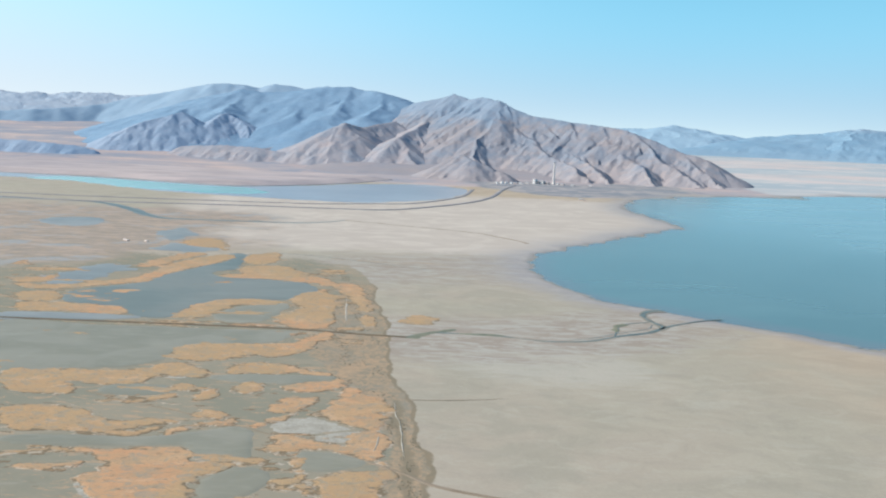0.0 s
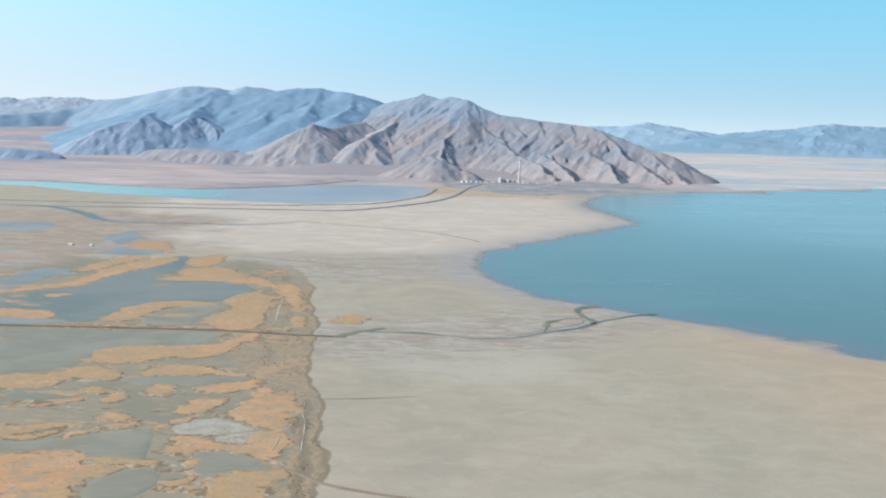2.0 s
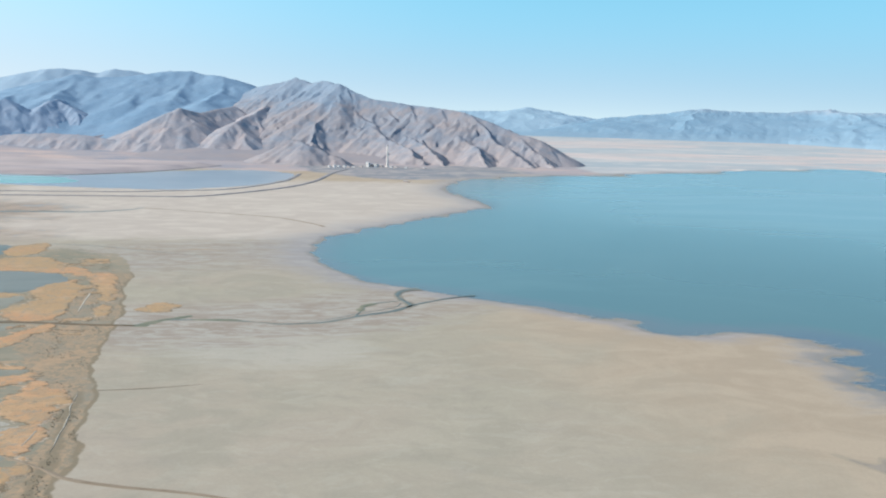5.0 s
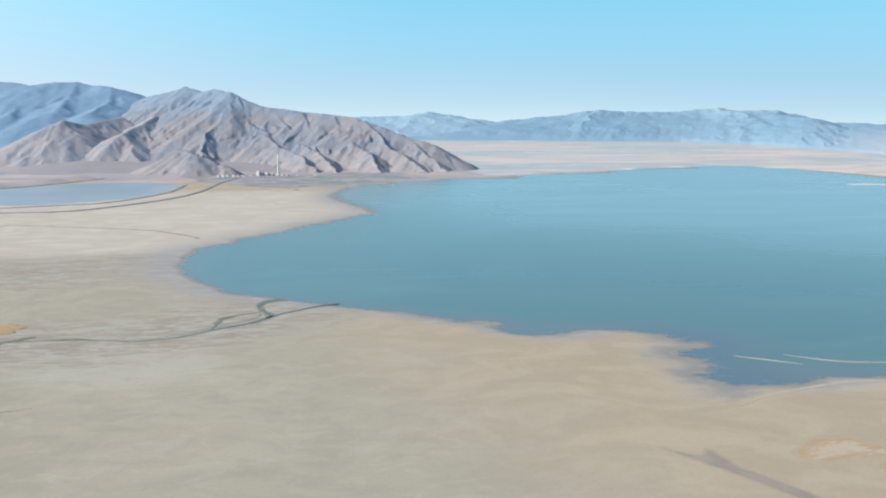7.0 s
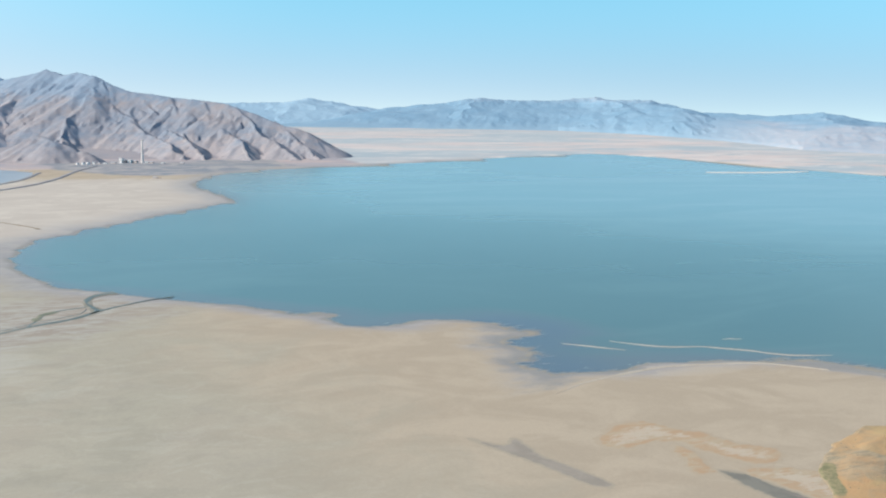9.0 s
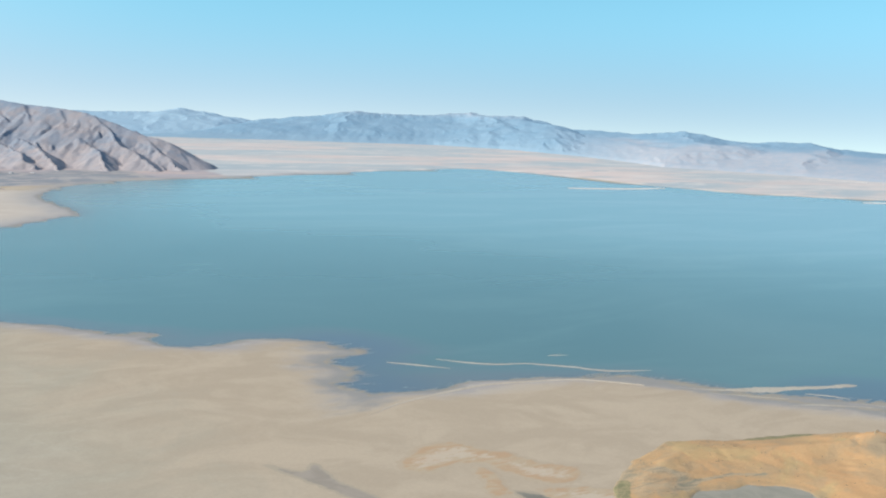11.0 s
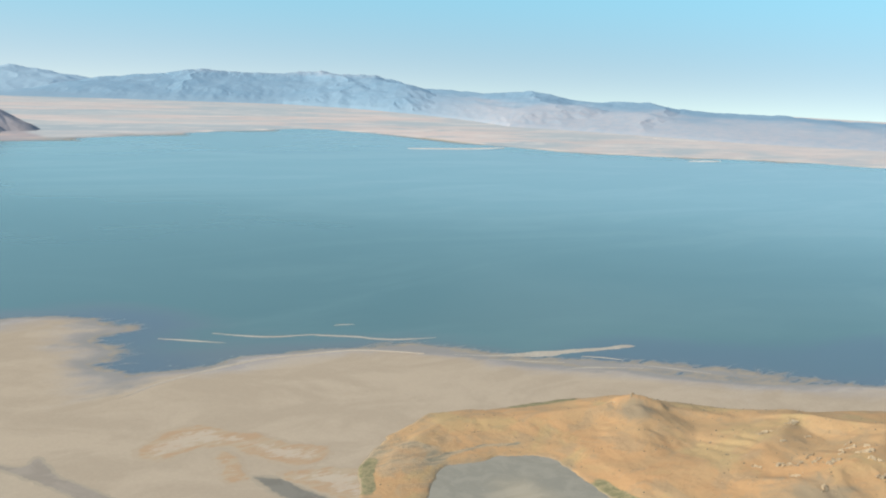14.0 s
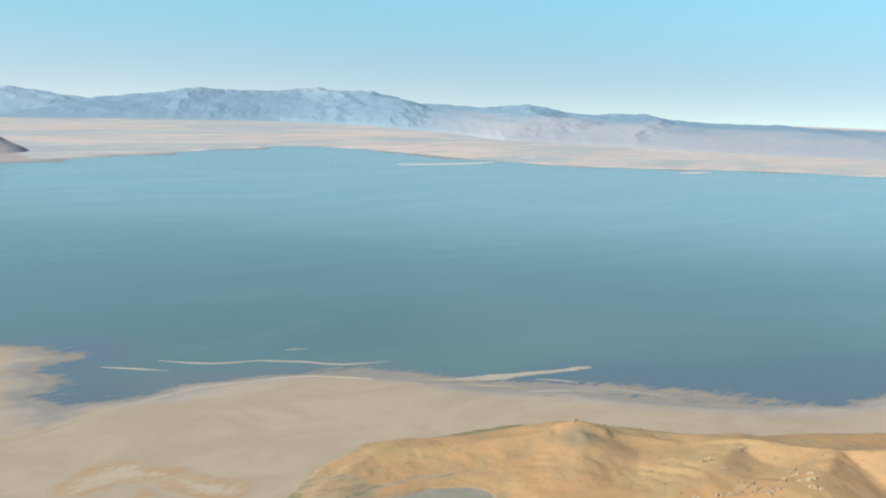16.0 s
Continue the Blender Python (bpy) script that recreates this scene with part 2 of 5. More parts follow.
# ---- materials ----
class Nodes:
    def __init__(self, name, rough=0.9, specular=0.2):
        self.mat = bpy.data.materials.new(name)
        self.mat.use_nodes = True
        self.t = self.mat.node_tree
        self.b = self.t.nodes["Principled BSDF"]
        self.b.inputs["Roughness"].default_value = rough
        self.b.inputs["Specular IOR Level"].default_value = specular
        self.geo = self.t.nodes.new("ShaderNodeNewGeometry")

    def put(self, socket, v):
        if hasattr(v, "is_linked"):
            self.t.links.new(v, socket)
        elif hasattr(v, "__len__"):
            socket.default_value = (*v, 1.0) if len(v) == 3 and len(socket.default_value) == 4 else v
        else:
            socket.default_value = v

    def place(self, stretch=(1, 1, 1), turn=0.0):
        m = self.t.nodes.new("ShaderNodeMapping")
        m.inputs["Scale"].default_value = stretch
        m.inputs["Rotation"].default_value = (0, 0, radians(turn))
        self.t.links.new(self.geo.outputs["Position"], m.inputs["Vector"])
        return m.outputs["Vector"]

    def noise(self, size, detail=4.0, rough=0.55, distort=0.0, stretch=(1, 1, 1), turn=0.0):
        n = self.t.nodes.new("ShaderNodeTexNoise")
        n.inputs["Scale"].default_value = 1.0 / size
        n.inputs["Detail"].default_value, n.inputs["Roughness"].default_value, n.inputs["Distortion"].default_value = detail, rough, distort
        self.t.links.new(self.place(stretch, turn), n.inputs["Vector"])
        return n.outputs["Fac"]

    def mask(self, key):
        n = self.t.nodes.new("ShaderNodeAttribute")
        n.attribute_name = key
        return n.outputs["Fac"]

    def math(self, op, a, b=0.0):
        n = self.t.nodes.new("ShaderNodeMath")
        n.operation = op
        self.put(n.inputs[0], a)
        self.put(n.inputs[1], b)
        return n.outputs[0]

    def ramp(self, v, lo, hi, a=0.0, b=1.0):
        n = self.t.nodes.new("ShaderNodeMapRange")
        n.interpolation_type = "SMOOTHSTEP"
        for k, x in zip(("Value", "From Min", "From Max", "To Min", "To Max"), (v, lo, hi, a, b)):
            self.put(n.inputs[k], x)
        return n.outputs["Result"]

    def mix(self, f, a, b):
        n = self.t.nodes.new("ShaderNodeMix")
        n.data_type = "RGBA"
        self.put(n.inputs["Factor"], f)
        self.put(n.inputs[6], a)
        self.put(n.inputs[7], b)
        return n.outputs[2]

    def edge(self, key, amount, fine, lo=0.42, hi=0.58):
        """A mask whose border is broken up by noise."""
        return self.ramp(self.math("ADD", self.mask(key), self.math("MULTIPLY", self.math("SUBTRACT", fine, 0.5), amount)), lo, hi)

    def bump(self, v, height, strength=1.0):
        n = self.t.nodes.new("ShaderNodeBump")
        n.inputs["Distance"].default_value, n.inputs["Strength"].default_value = height, strength
        self.t.links.new(v, n.inputs["Height"])
        self.t.links.new(n.outputs["Normal"], self.b.inputs["Normal"])

    def colour(self, v):
        self.put(self.b.inputs["Base Color"], v)
        return self.mat


def two_tone(name, a, b, size, fine=None, rough=0.9, bump=0.0, lo=0.35, hi=0.65, specular=0.2, stretch=(1, 1, 1), grain=0.18):
    m = Nodes(name, rough, specular)
    big = m.noise(size, 5, 0.6, 0.4, stretch)
    small = m.noise(fine or size / 9, 4, 0.65, 0.2, stretch)
    c = m.mix(m.ramp(big, lo, hi), a, b)
    c = m.mix(m.ramp(small, 0.3, 0.75, 0.0, grain), c, tuple(0.55 * v for v in a))
    c = m.mix(m.ramp(small, 0.7, 0.25, 0.0, grain), c, tuple(min(1, 1.35 * v) for v in b))
    if bump:
        m.bump(small, bump)
    return m.colour(c)


def make_ground():
    m = Nodes("ground", 0.95, 0.1)
    big, mid = m.noise(210, 5, 0.55, 0.6), m.noise(46, 6, 0.62, 1.0)
    fine = m.noise(5.5, 6, 0.68, 0.5)
    wisp = m.noise(44, 6, 0.64, 1.3, (1, 1.5, 1), 20)
    streak = m.noise(15, 6, 0.66, 1.2, (0.5, 1.8, 1), 8)
    grain = m.noise(0.9, 3, 0.6)
    c = m.mix(m.ramp(big, 0.38, 0.62), (0.398, 0.360, 0.278), (0.420, 0.360, 0.284))
    c = m.mix(m.ramp(mid, 0.46, 0.60, 0, 0.7), c, (0.355, 0.325, 0.255))
    c = m.mix(m.ramp(wisp, 0.50, 0.64, 0, 0.5), c, (0.445, 0.396, 0.312))
    c = m.mix(m.ramp(wisp, 0.46, 0.26, 0, 0.38), c, (0.358, 0.322, 0.268))
    c = m.mix(m.math("MULTIPLY", m.edge("pale", 0.9, streak, 0.35, 0.85), 0.55), c, (0.485, 0.455, 0.39))
    blot = m.noise(13, 6, 0.72, 0.9, (0.8, 1.2, 1), 12)
    c = m.mix(m.ramp(blot, 0.52, 0.62, 0, 0.30), c, (0.470, 0.430, 0.355))
    c = m.mix(m.ramp(blot, 0.47, 0.38, 0, 0.25), c, (0.320, 0.290, 0.232))
    c = m.mix(m.ramp(streak, 0.58, 0.76, 0, 0.09), c, (0.50, 0.47, 0.41))
    c = m.mix(m.ramp(streak, 0.42, 0.28, 0, 0.10), c, (0.30, 0.275, 0.245))
    c = m.mix(m.ramp(fine, 0.60, 0.80, 0, 0.22), c, (0.27, 0.25, 0.21))
    c = m.mix(m.math("MULTIPLY", m.edge("warm", 1.0, mid, 0.1, 0.9), 0.92), c, m.mix(m.ramp(m.math("ADD", m.math("MULTIPLY", wisp, 0.6), m.math("MULTIPLY", mid, 0.4)), 0.42, 0.58), (0.418, 0.336, 0.246), (0.470, 0.380, 0.280)))
    # pale salt flat
    c = m.mix(m.edge("salt", 0.9, mid, 0.15, 0.85), c, m.mix(m.ramp(wisp, 0.4, 0.7), (0.50, 0.435, 0.37), (0.59, 0.525, 0.445)))
    # streaked reddish and grey crust by the creek
    rust = m.mix(m.ramp(m.noise(8, 6, 0.72, 1.0, (0.45, 1.6, 1), 8), 0.43, 0.57), (0.330, 0.278, 0.228), (0.420, 0.390, 0.338))
    c = m.mix(m.math("MULTIPLY", m.edge("crust", 1.0, streak, 0.30, 0.80), 0.95), c, rust)
    # marsh mud
    mud = m.mix(m.ramp(mid, 0.38, 0.62), (0.250, 0.240, 0.182), (0.310, 0.275, 0.205))
    mud = m.mix(m.ramp(m.noise(6, 6, 0.74, 0.8, (0.55, 1.5, 1), 4), 0.545, 0.61, 0, 0.75), mud, (0.470, 0.325, 0.205))
    mud = m.mix(m.ramp(fine, 0.60, 0.74, 0, 0.5), mud, (0.225, 0.195, 0.145))
    mud = m.mix(m.ramp(streak, 0.58, 0.75, 0, 0.5), mud, (0.41, 0.38, 0.32))
    c = m.mix(m.edge("marsh", 0.5, fine), c, mud)
    # dry scrub on the old dike
    brown = m.mix(m.ramp(m.noise(2.6, 6, 0.7, 0.8), 0.40, 0.60), (0.265, 0.230, 0.168), (0.405, 0.295, 0.192))
    brown = m.mix(m.ramp(m.noise(16, 5, 0.66, 0.8, (1.6, 0.6, 1), 10), 0.54, 0.62, 0, 0.5), brown, (0.480, 0.322, 0.198))
    brown = m.mix(m.ramp(mid, 0.45, 0.66, 0, 0.8), brown, (0.265, 0.250, 0.200))
    brown = m.mix(m.ramp(streak, 0.60, 0.72, 0, 0.6), brown, (0.40, 0.36, 0.29))
    brown = m.mix(m.math("MULTIPLY", m.edge("bank", 0.8, fine, 0.35, 0.75), 0.8), brown, (0.230, 0.192, 0.132))
    c = m.mix(m.edge("brown", 0.7, fine, 0.35, 0.6), c, brown)
    # green and tawny meadow
    meadow = m.mix(m.ramp(streak, 0.42, 0.60), (0.300, 0.262, 0.218), (0.440, 0.345, 0.275))
    meadow = m.mix(m.ramp(mid, 0.52, 0.64, 0, 0.7), meadow, (0.32, 0.355, 0.365))
    meadow = m.mix(m.ramp(fine, 0.50, 0.66, 0, 0.65), meadow, (0.46, 0.335, 0.225))
    c = m.mix(m.edge("meadow", 0.9, mid, 0.2, 0.8), c, meadow)
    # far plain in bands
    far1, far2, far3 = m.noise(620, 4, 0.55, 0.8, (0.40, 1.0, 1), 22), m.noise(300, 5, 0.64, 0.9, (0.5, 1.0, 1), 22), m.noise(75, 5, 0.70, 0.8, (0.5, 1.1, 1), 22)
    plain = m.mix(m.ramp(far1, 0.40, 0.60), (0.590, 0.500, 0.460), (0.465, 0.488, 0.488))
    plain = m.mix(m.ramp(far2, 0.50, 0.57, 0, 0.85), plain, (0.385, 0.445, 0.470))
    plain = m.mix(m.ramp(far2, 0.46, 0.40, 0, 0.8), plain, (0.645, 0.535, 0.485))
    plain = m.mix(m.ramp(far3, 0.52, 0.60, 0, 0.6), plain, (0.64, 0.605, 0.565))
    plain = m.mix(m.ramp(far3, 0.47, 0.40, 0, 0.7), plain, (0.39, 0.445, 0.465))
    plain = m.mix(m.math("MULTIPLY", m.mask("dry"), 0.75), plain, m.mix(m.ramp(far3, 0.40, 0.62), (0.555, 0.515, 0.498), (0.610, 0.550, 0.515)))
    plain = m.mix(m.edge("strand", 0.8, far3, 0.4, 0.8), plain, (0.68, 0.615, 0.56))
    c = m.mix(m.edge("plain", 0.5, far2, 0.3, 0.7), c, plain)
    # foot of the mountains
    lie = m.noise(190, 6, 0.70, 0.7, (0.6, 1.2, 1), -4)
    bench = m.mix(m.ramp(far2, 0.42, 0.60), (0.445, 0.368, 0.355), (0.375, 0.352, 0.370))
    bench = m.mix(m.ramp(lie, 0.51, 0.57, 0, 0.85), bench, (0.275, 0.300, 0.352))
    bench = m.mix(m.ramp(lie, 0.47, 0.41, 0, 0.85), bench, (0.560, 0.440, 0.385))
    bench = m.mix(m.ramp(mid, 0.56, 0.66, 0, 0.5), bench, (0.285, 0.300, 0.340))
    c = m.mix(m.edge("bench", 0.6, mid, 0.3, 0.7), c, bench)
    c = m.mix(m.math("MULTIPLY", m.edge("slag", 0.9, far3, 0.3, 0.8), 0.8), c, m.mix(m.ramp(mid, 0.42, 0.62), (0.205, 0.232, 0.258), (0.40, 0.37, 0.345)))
    # damp rim, then the soaked edge
    c = m.mix(m.math("MULTIPLY", m.edge("wet", 0.9, wisp, 0.2, 0.85), 0.75), c, m.mix(m.ramp(streak, 0.45, 0.6), (0.318, 0.312, 0.320), (0.405, 0.380, 0.362)))
    soak = m.edge("soak", 1.9, m.math("ADD", m.math("MULTIPLY", streak, 0.5), m.math("MULTIPLY", blot, 0.5)), 0.42, 0.90)
    c = m.mix(m.math("MULTIPLY", soak, 0.75), c, (0.262, 0.252, 0.232))
    m.put(m.b.inputs["Roughness"], m.ramp(soak, 0, 1, 0.95, 0.7))
    c = m.mix(m.ramp(grain, 0.3, 0.7, 0, 0.10), c, (0.2, 0.18, 0.15))
    m.bump(fine, 0.10, 0.4)
    return m.colour(c)


def make_water(name, deep, shallow, size, rough=0.12, wave=0.012, ripple=2.2, shoal=None):
    m = Nodes(name, rough, 0.5)
    m.b.inputs["IOR"].default_value = 1.33
    big, bands = m.noise(size, 4, 0.5, 0.8), m.noise(size * 0.35, 4, 0.6, 1.0, (0.6, 1.6, 1))
    c = m.mix(m.ramp(big, 0.35, 0.65), deep, shallow)
    c = m.mix(m.ramp(bands, 0.45, 0.75, 0, 0.35), c, tuple(1.25 * v for v in shallow))
    if shoal:
        c = m.mix(m.ramp(m.math("ADD", m.mask("open"), m.math("MULTIPLY", m.math("SUBTRACT", big, 0.5), 0.5)), 0.05, 0.95), c, m.mix(m.ramp(bands, 0.4, 0.7), (0.190, 0.308, 0.322), (0.218, 0.335, 0.345)))
        c = m.mix(m.ramp(m.math("ADD", m.mask("shallow"), m.math("MULTIPLY", m.math("SUBTRACT", bands, 0.5), 0.8)), 0.25, 0.95, 0, 0.8), c, shoal)
        c = m.mix(m.math("MULTIPLY", m.mask("east"), 0.8), c, m.mix(m.ramp(bands, 0.4, 0.7), (0.235, 0.345, 0.385), (0.265, 0.365, 0.400)))
        c = m.mix(m.ramp(m.math("ADD", m.mask("slate"), m.math("MULTIPLY", m.math("SUBTRACT", bands, 0.5), 0.9)), 0.25, 1.0, 0, 0.75), c, (0.118, 0.150, 0.180))
        lap, fine = m.noise(9, 6, 0.7, 1.0, (0.5, 1.6, 1), -30), m.noise(1.6, 4, 0.7)
        rim = m.ramp(m.math("ADD", m.mask("lap"), m.math("MULTIPLY", m.math("SUBTRACT", m.math("ADD", m.math("MULTIPLY", lap, 0.75), m.math("MULTIPLY", fine, 0.25)), 0.5), 2.4)), 0.35, 1.0, 0, 0.9)
        c = m.mix(rim, c, (0.352, 0.308, 0.248))
        m.put(m.b.inputs["Roughness"], m.ramp(rim, 0, 1, rough, 0.9))
        m.put(m.b.inputs["Specular IOR Level"], m.ramp(rim, 0, 1, 0.5, 0.1))
    m.bump(m.noise(ripple, 3, 0.6, 0.3), wave, 0.6)
    return m.colour(c)


GROUND = make_ground()
LAKE = make_water("lake_water", (0.105, 0.174, 0.165), (0.128, 0.196, 0.183), 420, 0.2, 0.003, shoal=(0.160, 0.168, 0.168))
POND = make_water("pond_water", (0.165, 0.188, 0.165), (0.225, 0.228, 0.195), 90, 0.4, 0.01)
SILTY_POND = make_water("silty_pond_water", (0.242, 0.230, 0.172), (0.285, 0.266, 0.205), 25, 0.45, 0.01)
CREEK = make_water("creek_water", (0.118, 0.140, 0.122), (0.158, 0.178, 0.155), 30, 0.35, 0.01)
for m in (POND, SILTY_POND, CREEK):
    m.node_tree.nodes["Principled BSDF"].inputs["Specular IOR Level"].default_value = 0.2
TURQUOISE = make_water("turquoise_water", (0.19, 0.41, 0.36), (0.28, 0.44, 0.40), 160, 0.2, 0.01)
MEADOW_POND = make_water("meadow_pond_water", (0.225, 0.240, 0.228), (0.285, 0.285, 0.262), 60, 0.4, 0.01)
MEADOW_POND.node_tree.nodes["Principled BSDF"].inputs["Specular IOR Level"].default_value = 0.2
PALE_POND = make_water("pale_pond_water", (0.300, 0.318, 0.340), (0.360, 0.368, 0.380), 160, 0.3, 0.01)


def make_reed():
    m = Nodes("dry_reed", 0.95, 0.1)
    big, fine, mid = m.noise(30, 4, 0.6, 0.5), m.noise(1.1, 5, 0.7), m.noise(5, 6, 0.68, 0.8)
    streak = m.noise(9, 6, 0.66, 0.6, (0.8, 1.2, 1), 8)
    wide = m.noise(120, 3, 0.5, 0.5)
    c = m.mix(m.ramp(big, 0.38, 0.62), (0.530, 0.302, 0.165), (0.500, 0.328, 0.190))
    c = m.mix(m.ramp(wide, 0.44, 0.56, 0, 0.75), c, (0.430, 0.300, 0.165))
    c = m.mix(m.ramp(streak, 0.50, 0.60, 0, 0.65), c, (0.385, 0.285, 0.182))
    c = m.mix(m.ramp(streak, 0.45, 0.36, 0, 0.6), c, (0.555, 0.372, 0.232))
    c = m.mix(m.ramp(mid, 0.55, 0.63, 0, 0.7), c, (0.310, 0.278, 0.210))
    c = m.mix(m.ramp(mid, 0.45, 0.37, 0, 0.4), c, (0.435, 0.275, 0.165))
    c = m.mix(m.ramp(fine, 0.52, 0.68, 0, 0.45), c, (0.28, 0.215, 0.14))
    gap = m.noise(4.2, 6, 0.72, 0.6, (0.85, 1.2, 1), 4)
    c = m.mix(m.ramp(gap, 0.545, 0.61, 0, 0.65), c, m.mix(m.ramp(fine, 0.4, 0.6), (0.270, 0.255, 0.205), (0.345, 0.300, 0.235)))
    c = m.mix(m.ramp(m.noise(1.9, 5, 0.7, 0.5, (0.7, 1.3, 1)), 0.59, 0.66, 0, 0.75), c, (0.215, 0.165, 0.11))
    depth = m.math("ADD", m.mask("depth"), m.math("MULTIPLY", m.math("SUBTRACT", fine, 0.5), 1.6))
    c = m.mix(m.math("MULTIPLY", m.ramp(depth, 1.3, 0.4, 0, 0.95), m.ramp(mid, 0.40, 0.50)), c, (0.205, 0.160, 0.105))
    c = m.mix(m.math("MULTIPLY", m.ramp(depth, 0.9, 0.2, 0, 0.7), m.ramp(mid, 0.52, 0.40)), c, (0.47, 0.43, 0.36))
    m.bump(fine, 0.15)
    return m.colour(c)


REED = make_reed()
SAND = two_tone("pale_sand", (0.385, 0.340, 0.278), (0.445, 0.400, 0.33), 12, 1.5)
PALE_BERM = two_tone("pale_berm_sand", (0.43, 0.365, 0.29), (0.48, 0.415, 0.335), 9, 1.2)
SALT_BAR = two_tone("salt_bar", (0.58, 0.53, 0.475), (0.66, 0.605, 0.55), 30, 4)
SALT = two_tone("white_salt", (0.325, 0.300, 0.245), (0.42, 0.39, 0.33), 5, 1.0, grain=0.25)


def make_crust():
    m = Nodes("orange_crust", 0.95, 0.1)
    mid, fine = m.noise(7, 5, 0.65, 1.2, (0.6, 1.6, 1), -30), m.noise(1.6, 5, 0.7)
    c = m.mix(m.ramp(mid, 0.4, 0.6), (0.430, 0.295, 0.185), (0.435, 0.345, 0.240))
    core = m.math("ADD", m.mask("depth"), m.math("MULTIPLY", m.math("SUBTRACT", m.noise(3.5, 6, 0.7, 1.2, (0.5, 1.7, 1), -30), 0.5), 22))
    c = m.mix(m.ramp(core, 3.8, 6.5, 0, 0.7), c, (0.50, 0.425, 0.335))
    c = m.mix(m.ramp(m.mask("depth"), 1.2, 0.0, 0, 0.8), c, (0.415, 0.345, 0.258))
    c = m.mix(m.ramp(fine, 0.5, 0.75, 0, 0.35), c, (0.34, 0.25, 0.17))
    return m.colour(c)


ORANGE_CRUST = make_crust()


def make_damp(name, dark, pale, reach):
    """Mud whose rim dries out into the flats."""
    m = Nodes(name, 0.9, 0.15)
    mid, fine = m.noise(9, 5, 0.65, 0.8), m.noise(1.8, 5, 0.7)
    c = m.mix(m.ramp(mid, 0.4, 0.6), dark, tuple(1.15 * v for v in dark))
    core = m.math("ADD", m.mask("depth"), m.math("MULTIPLY", m.math("SUBTRACT", m.math("ADD", m.math("MULTIPLY", mid, 0.6), m.math("MULTIPLY", fine, 0.4)), 0.5), 2.6 * reach))
    return m.colour(m.mix(m.ramp(core, reach, 0.1 * reach), c, pale))


DARK_MUD = make_damp("dark_mud", (0.195, 0.182, 0.152), (0.375, 0.315, 0.235), 1.6)
DAMP = make_damp("damp_lake_bed", (0.290, 0.250, 0.205), (0.375, 0.318, 0.240), 0.6)


def make_bay():
    m = Nodes("bay_mud", 0.9, 0.15)
    band, mid, fine = m.noise(14, 5, 0.62, 1.0, (0.5, 1.5, 1), -35), m.noise(7, 5, 0.65, 0.8), m.noise(1.4, 5, 0.7)
    in_from = m.math("ADD", m.mask("depth"), m.math("MULTIPLY", m.math("SUBTRACT", band, 0.5), 16))
    c = m.mix(m.ramp(mid, 0.4, 0.62), (0.262, 0.250, 0.205), (0.305, 0.285, 0.232))
    c = m.mix(m.ramp(in_from, 12, 24), c, m.mix(m.ramp(band, 0.42, 0.6), (0.355, 0.315, 0.235), (0.390, 0.345, 0.265)))
    c = m.mix(m.ramp(fine, 0.56, 0.72, 0, 0.25), c, (0.42, 0.38, 0.31))
    return m.colour(m.mix(m.ramp(m.mask("depth"), 1.2, 0.0, 0, 0.6), c, (0.34, 0.265, 0.17)))


BAY_MUD = make_bay()
CREEK_MUD = two_tone("creek_mud", (0.215, 0.205, 0.165), (0.30, 0.275, 0.225), 6, 1.2, grain=0.3)
RED_MUD = two_tone("red_mud", (0.235, 0.175, 0.150), (0.265, 0.215, 0.185), 8, 1.5)
DIRT = two_tone("dirt_track", (0.245, 0.192, 0.135), (0.30, 0.24, 0.175), 20, 2)
DRY_STRIP = two_tone("dry_reed_strip", (0.34, 0.255, 0.175), (0.45, 0.325, 0.215), 7, 1.2)
BUSH = two_tone("dark_scrub", (0.150, 0.130, 0.090), (0.21, 0.178, 0.12), 6, 0.6)
DIKE = two_tone("dike_earth", (0.13, 0.105, 0.075), (0.20, 0.155, 0.105), 14, 1.5, bump=0.1)
RAIL_BED = two_tone("rail_bed", (0.24, 0.235, 0.24), (0.33, 0.31, 0.30), 40, 4)
GREEN = two_tone("green_sedge", (0.150, 0.172, 0.125), (0.235, 0.232, 0.165), 7, 1.2, bump=0.1)
TAILINGS = two_tone("tailings", (0.375, 0.328, 0.330), (0.475, 0.400, 0.378), 150, 40, stretch=(0.5, 1.3, 1), lo=0.42, hi=0.58, grain=0.3)


